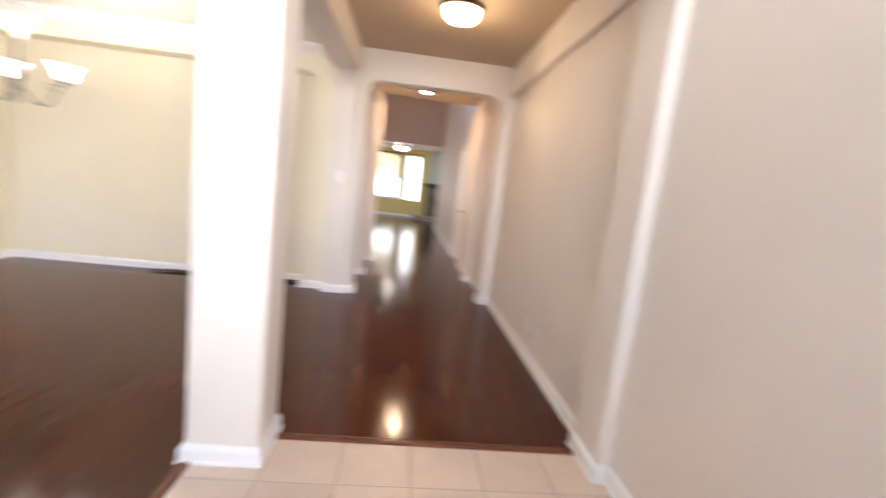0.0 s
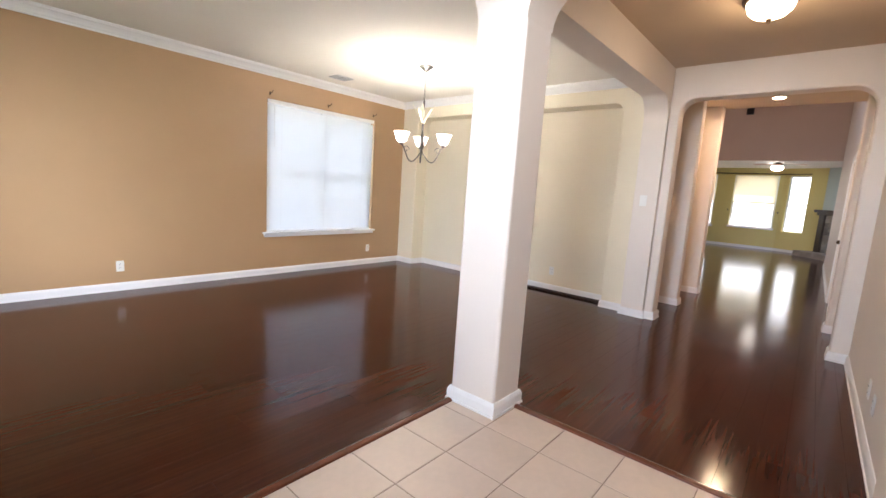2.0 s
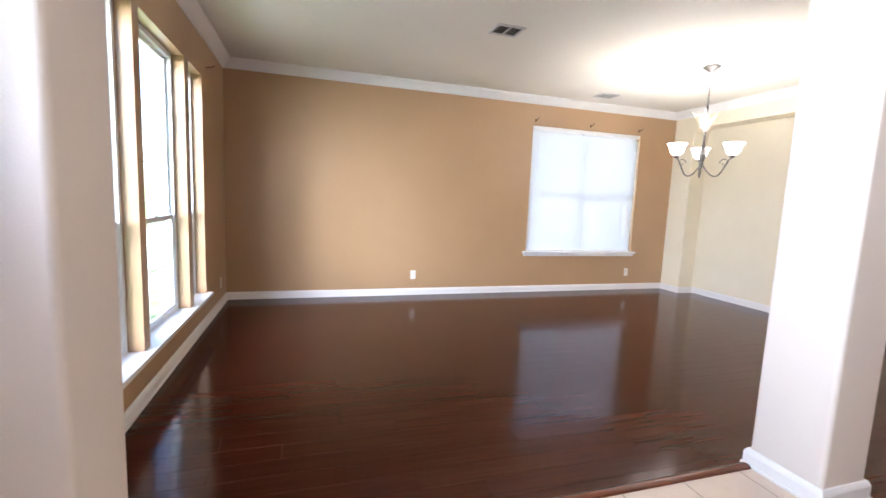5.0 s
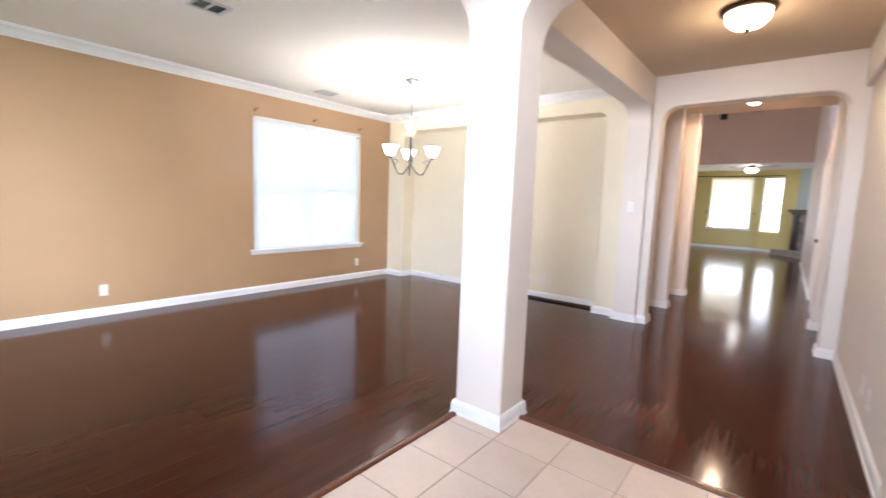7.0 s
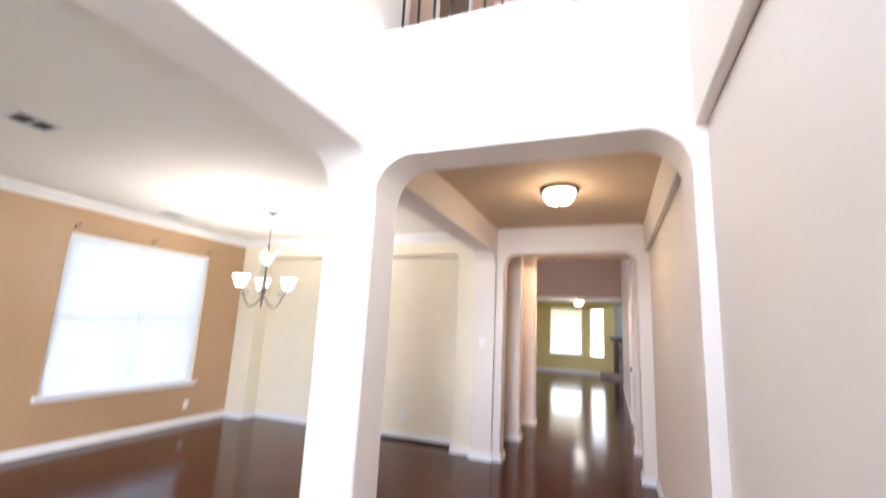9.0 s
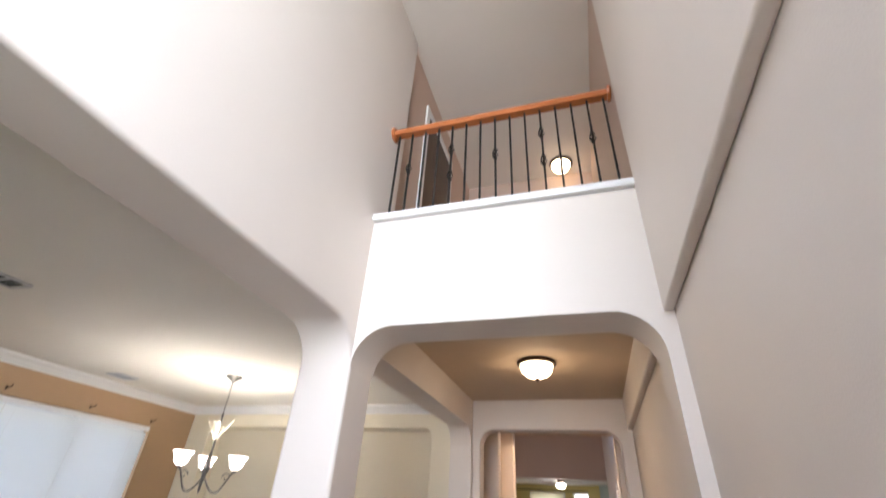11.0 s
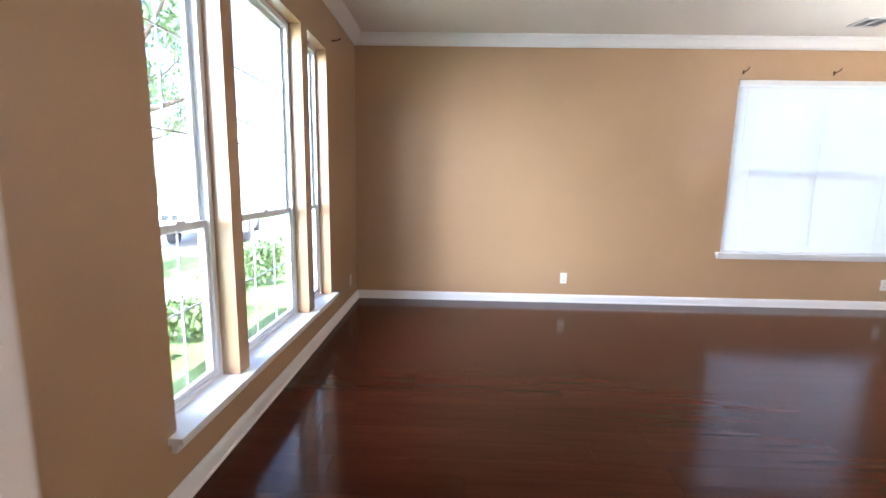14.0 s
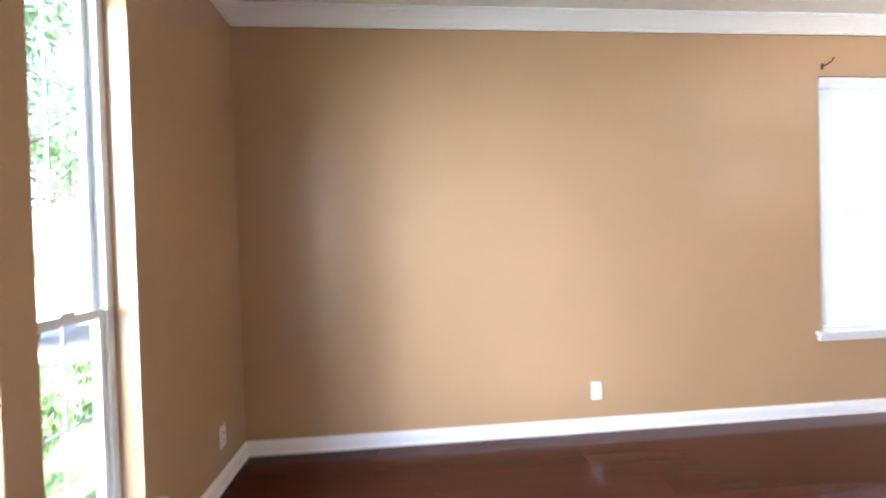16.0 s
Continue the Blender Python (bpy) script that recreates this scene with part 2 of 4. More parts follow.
def wall_with_holes(bm, axis, lo, hi, u0, u1, z0, z1, holes):
    """A wall of boxes round rectangular holes (u0, u1, z0, z1) that stand side by side."""
    def put(a, b, c, d):
        if axis == "x":
            box(bm, lo, hi, a, b, c, d)
        else:
            box(bm, a, b, lo, hi, c, d)
    u = u0
    for a, b, c, d in holes:
        put(u, a, z0, z1)
        if c > z0:
            put(a, b, z0, c)
        put(a, b, d, z1)
        u = b
    put(u, u1, z0, z1)


WIN_S = (0.81, 2.60, 0.57, 2.32)
WIN_F = [(-3.29, -2.85, 0.29, 2.27), (-2.73, -1.81, 0.29, 2.27), (-1.71, -1.22, 0.29, 2.27)]

bm = bmesh.new()
wall_with_holes(bm, "x", XW - 0.16, XW, YF - 0.16, 3.8, -0.1, CEIL + 0.12, [WIN_S])
setting("wall_west", bm, M_BROWN, "satin golden-brown painted side wall with a window opening", "wall")
bm = bmesh.new()
wall_with_holes(bm, "y", YF - 0.16, YF, XW, BX0, -0.1, CEIL + 0.12, WIN_F)
setting("wall_south", bm, M_BROWN, "golden-brown front wall with three tall narrow window openings", "wall")
bm = bmesh.new()
wall_with_holes(bm, "y", YF - 0.16, YF, BX0, 1.85, -0.1, TOP, [(0.3, 1.2, 1.35, 4.7)])
setting("wall_foyer_front", bm, M_CREAM, "cream two-storey foyer front wall", "wall")

# back wall of the dining end: recessed niche with rounded upper corners
NY = 3.50
bm = bmesh.new()
out = [(XW, -0.1), (-3.94, -0.1)] + arc(-3.94 + 0.10, HEAD - 0.10, 0.10, 180, 90, 5) + arc(-0.62 - 0.10, HEAD - 0.10, 0.10, 90, 0, 5) + [(-0.62, -0.1), (BX0, -0.1), (BX0, CEIL + 0.12), (XW, CEIL + 0.12)]
prism(bm, out, "y", YB, NY)
soften(setting("wall_north", bm, M_NICHE, "cream back wall framing a shallow arched niche", "wall"), 0.015, 3)
bm = bmesh.new()
box(bm, XW, BX0, NY, NY + 0.12, -0.1, CEIL + 0.12)
setting("wall_niche", bm, M_NICHE, "cream wall at the back of the niche", "wall")

# arcade between dining room and foyer / hall
R = 0.22
bm = bmesh.new()
out = ([(YF, 0 - 0.1), (-2.64, -0.1)] + arc(-2.64 + R, HEAD - R, R, 180, 90) + arc(CY0 - R, HEAD - R, R, 90, 0)
       + [(CY0, -0.1), (CY1, -0.1), (CY1, TOP), (YF, TOP)])
prism(bm, out, "x", BX0, BX1)
soften(setting("wall_arcade", bm, M_CREAM, "cream square column carrying rounded arched openings", "wall"), 0.022)

# beam from the column to the back pilaster
HX = -0.10
bm = bmesh.new()
out = arc(CY1 + R, HEAD - R, R, 180, 90) + arc(3.12 - R, HEAD - R, R, 90, 0) + [(3.12, -0.1), (3.40, -0.1), (3.40, HCEIL + 0.12), (CY1, HCEIL + 0.12)]
prism(bm, out, "x", BX0, HX)
soften(setting("arch_dining", bm, M_CREAM, "cream rounded archway between hall and dining room", "archway"), 0.022)

# arch from foyer into the hall, under the upstairs landing
bm = bmesh.new()
out = arc(BX1 + R, HEAD - R, R, 180, 90) + arc(1.565 - R, HEAD - R, R, 90, 0) + [(1.565, -0.1), (1.86, -0.1), (1.86, 3.16), (BX1, 3.16)]
prism(bm, out, "y", CY0, CY1)
soften(setting("arch_foyer", bm, M_CREAM, "cream rounded archway from foyer to hall", "archway"), 0.022)

# arches further along the hall
def hall_arch(name, y0, y1, x0, x1, head, left, right):
    bm = bmesh.new()
    r = 0.16
    out = [(left, -0.1), (x0, -0.1)] + arc(x0 + r, head - r, r, 180, 90) + arc(x1 - r, head - r, r, 90, 0) + [(x1, -0.1), (right, -0.1), (right, CEIL + 0.12), (left, CEIL + 0.12)]
    prism(bm, out, "y", y0, y1)
    return soften(setting(name, bm, M_CREAM, "cream rounded archway across the hall", "archway"), 0.022)


hall_arch("arch_hall_near", 3.16, 3.36, 0.0, 1.50, 2.41, HX, 1.86)
for name, x0, x1, y0, y1 in (("pilaster_passage_left", -0.4, 0.012, 4.21, 4.38), ("pilaster_passage_end", -0.4, 0.03, 5.36, 5.56), ("pilaster_passage_right", 1.485, 1.69, 4.36, 4.56)):
    bm = bmesh.new()
    box(bm, x0, x1, y0, y1, -0.1, HCEIL + 0.1)
    soften(setting(name, bm, M_CREAM, "cream passage pilaster with rounded edges", "pilaster"), 0.022)

# right wall: proud frame round two recesses
bm = bmesh.new()
NX = 1.63
for y0, y1, top in ((YF, CY0, TOP), (CY1, 3.16, CEIL + 0.12)):
    box(bm, XR, NX, y0, y1, 2.41, top)
soften(setting("wall_east", bm, M_CREAM, "cream right-hand wall framing shallow recessed panels", "wall"), 0.015, 3)
bm = bmesh.new()
box(bm, NX, NX + 0.15, YF, 4.6, -0.1, TOP)
setting("wall_east_recess", bm, M_CREAM, "cream wall at the back of the recessed panels", "wall")

# passage sides past the arches
bm = bmesh.new()
box(bm, -0.5, -0.28, 3.40, 4.21, -0.1, CEIL + 0.12)
box(bm, -0.5, -0.28, 4.38, 5.36, -0.1, CEIL + 0.12)
box(bm, -4.2, 0.01, 5.56, 5.62, -0.1, TOP)
setting("wall_passage_left", bm, M_CREAM, "cream passage wall", "wall")
bm = bmesh.new()
box(bm, 1.60, 1.69, 3.36, 4.36, -0.1, CEIL + 0.12)
wall_with_holes(bm, "x", 1.54, 1.69, 4.56, 12.5, -0.1, TOP, [(5.75, 6.55, -0.1, 2.06)])
setting("wall_passage_right", bm, M_CREAM, "cream passage wall with a doorway", "wall")

# living room beyond: high space, header, then a lower bay
bm = bmesh.new()
box(bm, -4.2, 1.69, 12.5, 12.65, 2.64, TOP)
setting("wall_header", bm, M_TAN, "tan upper wall above the bay opening", "wall")
bm = bmesh.new()
box(bm, -4.35, -4.2, 5.6, 12.65, -0.1, TOP)
setting("wall_living_left", bm, M_TAN, "tan living room wall", "wall")
BAY = 16.2
WIN_B = [(-2.35, -1.62, 0.68, 2.48), (-1.10, 0.15, 0.72, 2.48)]
bm = bmesh.new()
wall_with_holes(bm, "y", BAY, BAY + 0.15, -3.2, 0.28, -0.1, 2.95, WIN_B)
box(bm, -3.35, -3.2, 12.65, BAY + 0.15, -0.1, 2.95)
setting("wall_bay", bm, M_YELLOW, "olive-yellow bay wall with window openings", "wall")
turn = Matrix.Translation((0.28, BAY, 0)) @ Matrix.Rotation(radians(-24), 4, "Z")
bm = bmesh.new()
for a, b, c, d in ((0, 0.14, -0.1, 2.95), (0.14, 0.74, -0.1, 0.66), (0.14, 0.74, 2.48, 2.95), (0.74, 1.16, -0.1, 2.95)):
    box(bm, a, b, 0, 0.15, c, d, turn)
setting("wall_bay_angled", bm, M_YELLOW, "olive-yellow angled bay wall with a narrow window", "wall")
corner = turn @ Vector((1.16, 0, 0))
turn2 = Matrix.Translation(corner) @ Matrix.Rotation(radians(-52), 4, "Z")
bm = bmesh.new()
box(bm, 0, 3.2, 0.0, 0.15, -0.1, 2.95, turn2)
setting("wall_chimney", bm, M_BLUE, "pale blue chimney breast wall", "wall")

# ceilings
def slab(name, x0, x1, y0, y1, z, label, mat=M_CEIL):
    bm = bmesh.new()
    box(bm, x0, x1, y0, y1, z, z + 0.1)
    return setting(name, bm, mat, label, "ceiling")


slab("ceiling", XW - 0.1, BX0, YF - 0.1, 3.7, CEIL, "off-white textured dining room ceiling")
slab("ceiling_hall", HX, 1.8, CY1, 5.60, HCEIL, "tan hall ceiling lit by a lamp", M_HALLCEIL)
bm = bmesh.new()
box(bm, -0.5, HX, 3.405, 5.6, HCEIL, HCEIL + 0.1)
setting("ceiling_passage", bm, M_HALLCEIL, "tan ceiling over the passage side", "ceiling")
slab("ceiling_foyer", -0.5, 1.9, YF - 0.1, 2.9, TOP, "cream two-storey foyer ceiling", M_CREAM)
slab("ceiling_living", -4.4, 1.8, 5.5, 12.7, TOP - 0.02, "tan living room ceiling", M_TAN)
slab("ceiling_bay", -3.4, 3.4, 12.655, BAY + 0.3, 2.72, "pale bay ceiling")

# upstairs landing
bm = bmesh.new()
box(bm, BX1, 1.86, CY0 + 0.05, 2.75, 2.95, 3.155)
setting("landing_floor", bm, M_CEIL, "landing floor above the hall", "floor")
bm = bmesh.new()
box(bm, -0.15, BX1 - 0.05, CY1, 2.75, 3.155, TOP)
box(bm, -0.15, 1.8, 2.6, 2.75, 3.155, TOP)
box(bm, 1.60, 1.75, CY0, 2.6, 3.165, TOP)
setting("wall_landing", bm, M_TAN, "beige walls round the upstairs landing", "wall")
bm = bmesh.new()
sweep(bm, [(XR, CY0), (BX1, CY0)], [(-0.16, 0), (0.03, 0), (0.035, 0.02), (0.03, 0.045), (-0.16, 0.05)], 3.168)
setting("landing_ledge", bm, M_WHITE, "white painted ledge trim under the railing", "trim")

# ---- baseboards and crown ----
BASE = [(0, 0), (0.022, 0), (0.022, 0.012), (0.016, 0.014), (0.016, 0.062), (0.012, 0.074), (0.006, 0.085), (0, 0.087)]
CROWN = [(0, -0.1), (0.012, -0.1), (0.016, -0.084), (0.026, -0.076), (0.04, -0.056), (0.06, -0.036), (0.078, -0.024), (0.082, -0.012), (0.092, -0.010), (0.092, 0), (0, 0)]


def baseboard(path, closed=False):
    bm = bmesh.new()
    sweep(bm, path, BASE, 0.0, closed)
    return setting("baseboard", bm, M_WHITE, "white painted moulded baseboard", "baseboard")


baseboard([(BX1, YF), (BX1, -2.64), (BX0, -2.64), (BX0, YF), (XW, YF), (XW, YB), (-3.94, YB), (-3.94, NY), (-0.62, NY), (-0.62, YB), (BX0, YB), (BX0, 3.12), (HX, 3.12), (HX, 3.16), (0.0, 3.16), (0.0, 3.36), (-0.28, 3.36), (-0.28, 4.21), (0.012, 4.21), (0.012, 4.38), (-0.28, 4.38), (-0.28, 5.36), (0.03, 5.36), (0.03, 5.56)][::-1])
baseboard([(BX0, CY0), (BX0, CY1), (BX1, CY1), (BX1, CY0)], True)
baseboard([(NX, YF), (NX, CY0), (1.565, CY0), (1.565, CY1), (NX, CY1), (NX, 3.16), (1.50, 3.16), (1.50, 3.36), (1.60, 3.36), (1.60, 4.36), (1.485, 4.36), (1.485, 4.56), (1.54, 4.56), (1.54, 5.67)])
baseboard([(1.54, 6.63), (1.54, 12.5)])
c2 = turn2 @ Vector((0.35, 0, 0))
baseboard([(c2.x, c2.y), (corner.x, corner.y), (0.28, BAY), (-3.2, BAY)])
bm = bmesh.new()
sweep(bm, [(BX0, YB), (XW, YB), (XW, YF), (BX0, YF)], CROWN, CEIL)
setting("crown_moulding", bm, M_WHITE, "white stepped crown moulding along the ceiling", "trim")

# ---- windows ----
def to_axis(axis, plane, side):
    """A frame for windows: u along the wall, v out of the room, w up."""
    if axis == "x":
        return lambda u, v, w: (plane + side * v, u, w)
    return lambda u, v, w: (u, plane + side * v, w)


def slab_in(bm, put, u0, u1, v0, v1, w0, w1):
    a, b = put(u0, v0, w0), put(u1, v1, w1)
    box(bm, *[f(a[i], b[i]) for i in range(3) for f in (min, max)])


def window(name, label, axis, plane, side, hole, mid, deep=0.09, columns=1, grille=0, stool=True, frame_w=0.035):
    """A double-hung window set deep in its opening, with its stool."""
    u0, u1, w0, w1 = hole
    put = to_axis(axis, plane, side)
    win = tagged(thing(name, label, "window"), kind="structure")
    bm = bmesh.new()
    f = frame_w
    for a, b, c, d in ((u0, u0 + f, w0, w1), (u1 - f, u1, w0, w1), (u0 + f, u1 - f, w0, w0 + f), (u0 + f, u1 - f, w1 - f, w1)):
        slab_in(bm, put, a, b, deep, deep + 0.06, c, d)
    fr = part("window_frame", bm, M_VINYL, win)
    step = (u1 - u0 - 2 * f) / columns
    for k in range(columns):
        a0, a1 = u0 + f + k * step, u0 + f + (k + 1) * step
        if k:
            bm = bmesh.new()
            slab_in(bm, put, a0 - 0.018, a0 + 0.018, deep - 0.004, deep + 0.05, w0 + f, w1 - f)
            part("mullion", bm, M_VINYL, win)
        for lo, hi, v, nm in ((w0 + f, mid + 0.02, deep + 0.012, "lower_sash"), (mid - 0.02, w1 - f, deep + 0.034, "upper_sash")):
            bm = bmesh.new()
            s = 0.026
            for a, b, c, d in ((a0, a0 + s, lo, hi), (a1 - s, a1, lo, hi), (a0 + s, a1 - s, lo, lo + s), (a0 + s, a1 - s, hi - s, hi)):
                slab_in(bm, put, a, b, v, v + 0.02, c, d)
            sash = part(nm, bm, M_VINYL, win)
            bm = bmesh.new()
            slab_in(bm, put, a0 + s, a1 - s, v + 0.008, v + 0.012, lo + s, hi - s)
            pane = part("pane", bm, M_GLASS, sash)
            pane.visible_shadow = False
            if grille:
                rows = 2 if nm == "lower_sash" else 3
                for j in range(1, rows):
                    h = lo + s + (hi - lo - 2 * s) * j / rows
                    bm = bmesh.new()
                    slab_in(bm, put, a0 + s, a1 - s, v + 0.003, v + 0.007, h - 0.004, h + 0.004)
                    part("glazing_bar", bm, M_VINYL, sash)
                for j in range(1, grille):
                    h = a0 + s + (a1 - a0 - 2 * s) * j / grille
                    bm = bmesh.new()
                    slab_in(bm, put, h - 0.004, h + 0.004, v + 0.0025, v + 0.0075, lo + s, hi - s)
                    part("glazing_bar", bm, M_VINYL, sash)
        bm = bmesh.new()
        c = (a0 + a1) / 2
        slab_in(bm, put, c - 0.03, c + 0.03, deep - 0.002, deep + 0.014, mid + 0.021, mid + 0.033)
        part("sash_lock", bm, M_VINYL, win)
    if stool:
        bm = bmesh.new()
        slab_in(bm, put, u0 + 0.002, u1 - 0.002, 0.0, deep, w0 - 0.0, w0 + 0.012)
        slab_in(bm, put, u0 - 0.05, u1 + 0.05, -0.055, 0.0, w0 - 0.014, w0 + 0.012)
        slab_in(bm, put, u0 - 0.035, u1 + 0.035, -0.022, 0.0, w0 - 0.055, w0 - 0.014)
        part("window_sill", bm, M_WHITE, win, "white painted sill")
    return win


w_side = window("window_1", "white double window behind lowered blinds, white sill", "x", XW, -1, WIN_S, 1.42, 0.10, 2)
w3 = window("window_2", "tall narrow white double-hung window by the corner", "y", YF, -1, WIN_F[0], 1.04, 0.085, 1, 2)
w2 = window("window_3", "tall wide white double-hung window in a deep reveal", "y", YF, -1, WIN_F[1], 1.04, 0.085, 1, 3)
w1 = window("window_4", "tall narrow white double-hung window in a deep reveal", "y", YF, -1, WIN_F[2], 1.04, 0.085, 1, 2)
for k, hole in enumerate(WIN_B):
    window("window_5" if k else "window_6", "bright far bay window with a white frame", "y", BAY, 1, hole, 1.55, 0.06, 1, 0)

# angled bay window, glazed in place
win = tagged(thing("window_7", "bright narrow window in the angled bay wall", "window"), kind="structure")
bm = bmesh.new()
for a, b, c, d in ((0.14, 0.18, 0.66, 2.48), (0.70, 0.74, 0.66, 2.48), (0.18, 0.70, 0.66, 0.70), (0.18, 0.70, 2.44, 2.48), (0.18, 0.70, 1.53, 1.57)):
    box(bm, a, b, 0.06, 0.11, c, d, turn)
part("window_frame", bm, M_VINYL, win)
bm = bmesh.new()
box(bm, 0.18, 0.70, 0.08, 0.084, 0.70, 2.44, turn)
part("pane", bm, M_GLASS, win).visible_shadow = False

# daylight beyond the far bay
bm = bmesh.new()
box(bm, -6, 6, 19.0, 19.1, -1, 5)
setting("backdrop", bm, M_FARSKY, "bright hazy daylight beyond the bay windows", "backdrop")

# cloth shades in the upper sashes of the bay
for a, b in ((-2.3, -1.67), (-1.06, 0.11)):
    bm = bmesh.new()
    box(bm, a, b, BAY + 0.02, BAY + 0.024, 1.58, 2.46)
    box(bm, a, b, BAY + 0.012, BAY + 0.032, 1.565, 1.58)
    tagged(part("roller_shade", bm, M_SHEER), "cream roller shade half lowered in a window", "window shade", "bay shades")

# blinds
blind = thing("window_blind", "white horizontal slat blind, lowered and nearly closed", "blind", at=(XW, 1.7, 2.3))
y0, y1, zb, zt = WIN_S[0] + 0.012, WIN_S[1] - 0.012, WIN_S[2] + 0.014, WIN_S[3] - 0.004
bm = bmesh.new()
box(bm, XW - 0.055, XW - 0.005, y0, y1, zt - 0.045, zt)
local(part("headrail", bm, M_WHITE, blind))
bm = bmesh.new()
box(bm, XW - 0.045, XW - 0.018, y0, y1, zb, zb + 0.02)
local(part("bottom_rail", bm, M_WHITE, blind))
bm = bmesh.new()
tilt = Matrix.Rotation(radians(66), 4, "Y")
box(bm, -0.0135, 0.0135, y0 + 0.003, y1 - 0.003, -0.0008, 0.0008, tilt)
slat = mesh_of("slat", bm, M_BLIND)
n = int((zt - 0.05 - zb - 0.03) / 0.0215)
for k in range(n):
    ob = new("slat", slat)
    ob.parent = blind
    ob.location = Vector((XW - 0.032, 0, zb + 0.035 + k * 0.0215)) - blind.location
for y in (y0 + 0.2, (y0 + y1) / 2, y1 - 0.2):
    bm = bmesh.new()
    box(bm, XW - 0.0165, XW - 0.0155, y - 0.002, y + 0.002, zb + 0.02, zt - 0.04)
    local(part("ladder_cord", bm, M_WHITE, blind))
bm = bmesh.new()
tube(bm, [(XW - 0.008, y0 + 0.09, zt - 0.05), (XW - 0.006, y0 + 0.095, zt - 0.6)], 0.004, 6)
local(part("tilt_wand", bm, M_PLASTIC, blind))

# curtain rod hooks over the windows
def hook(y, z):
    h = thing("curtain_hook", "small dark metal curtain rod bracket on the brown wall", "bracket", "curtain brackets", (XW, y, z))
    bm = bmesh.new()
    box(bm, XW, XW + 0.006, y - 0.008, y + 0.008, z - 0.02, z + 0.02)
    local(part("plate", bm, M_BRONZE, h))
    bm = bmesh.new()
    tube(bm, [(XW + 0.004, y, z), (XW + 0.05, y, z + 0.004), (XW + 0.075, y, z + 0.012), (XW + 0.085, y, z + 0.03)], 0.005, 6)
    local(part("arm", bm, M_BRONZE, h))
    return h


for y in (0.84, 1.72, 2.56):
    hook(y, 2.385)
h = thing("curtain_hook", "small dark metal curtain rod bracket by the corner", "bracket", "curtain brackets", (-3.45, YF, 2.38))
bm = bmesh.new()
tube(bm, [(-3.45, YF, 2.38), (-3.45, YF + 0.05, 2.384), (-3.45, YF + 0.08, 2.40)], 0.005, 6)
local(part("arm", bm, M_BRONZE, h))

# ---- wall plates ----
def plate(name, label, category, pos, face, slots=2, w=0.072, h=0.116):
    """A wall plate whose face looks along 'face' ('+x', '-x', '+y' or '-y')."""
    t = thing(name, label, category, "wall plates", pos)
    rot = {"+x": 90, "-x": -90, "+y": 180, "-y": 0}[face]
    m = Matrix.Translation(pos) @ Matrix.Rotation(radians(rot), 4, "Z")
    bm = bmesh.new()
    box(bm, -w / 2, w / 2, -0.006, 0, -h / 2, h / 2, m)
    bmesh.ops.bevel(bm, geom=[e for e in bm.edges], offset=0.003, segments=2, affect="EDGES")
    local(part("cover", bm, M_PLASTIC, t))
    if slots == 2:
        for z in (-0.02, 0.02):
            bm = bmesh.new()
            box(bm, -0.017, 0.017, -0.009, -0.005, z - 0.014, z + 0.014, m)
            r = local(part("receptacle", bm, M_PLASTIC, t))
            bm = bmesh.new()
            for u in (-0.007, 0.006):
                box(bm, u - 0.0012, u + 0.0012, -0.0095, -0.0088, z - 0.005, z + 0.006, m)
            part("slot", bm, M_DARK, r)
    else:
        bm = bmesh.new()
        box(bm, -0.006, 0.006, -0.014, -0.005, -0.004, 0.014, m)
        local(part("toggle", bm, M_PLASTIC, t))
    return t


plate("outlet", "white duplex outlet on the brown wall", "outlet", (XW, -0.81, 0.265), "+x")
plate("outlet", "white duplex outlet below the blinds", "outlet", (XW, 2.55, 0.265), "+x")
plate("outlet", "white duplex outlet near the front corner", "outlet", (-3.97, YF, 0.265), "+y")
plate("outlet", "white duplex outlet in the niche", "outlet", (-1.44, NY, 0.28), "-y")
plate("outlet", "white duplex outlet on the brown front wall", "outlet", (-0.81, YF, 0.265), "+y")
plate("light_switch", "white light switch on the pilaster", "switch", (-0.24, 3.12, 1.325), "-y", 1, 0.075, 0.12)
plate("outlet", "white outlet low on the hall wall", "outlet", (NX, 1.55, 0.289), "-x")
plate("outlet", "white outlet low on the hall wall", "outlet", (NX, 1.28, 0.283), "-x")

# ---- vents ----
def vent(pos, lx, ly, label):
    v = thing("ceiling_vent", label, "vent", "ceiling vents", pos)
    x, y, z = pos
    bm = bmesh.new()
    f = 0.022
    for a, b, c, d in ((-lx, -lx + f, -ly, ly), (lx - f, lx, -ly, ly), (-lx + f, lx - f, -ly, -ly + f), (-lx + f, lx - f, ly - f, ly), (-lx + f, lx - f, -0.008, 0.008)):
        box(bm, x + a, x + b, y + c, y + d, z - 0.012, z)
    local(part("frame", bm, M_VENT, v))
    bm = bmesh.new()
    box(bm, x - lx + f, x + lx - f, y - ly + f, y + ly - f, z - 0.003, z - 0.001)
    local(part("backing", bm, M_DARK, v))
    k = -ly + f + 0.016
    while k < ly - f - 0.008:
        if abs(k) > 0.016:
            bm = bmesh.new()
            box(bm, -lx + f, lx - f, -0.008, 0.008, -0.0006, 0.0006, Matrix.Translation((x, y + k, z - 0.008)) @ Matrix.Rotation(radians(40), 4, "X"))
            local(part("slat", bm, M_VENT, v))
        k += 0.018


vent((-2.36, -0.53, CEIL), 0.105, 0.125, "grey louvred air register in the ceiling")
vent((-3.83, 1.60, CEIL), 0.105, 0.125, "pale louvred air register near the side window")

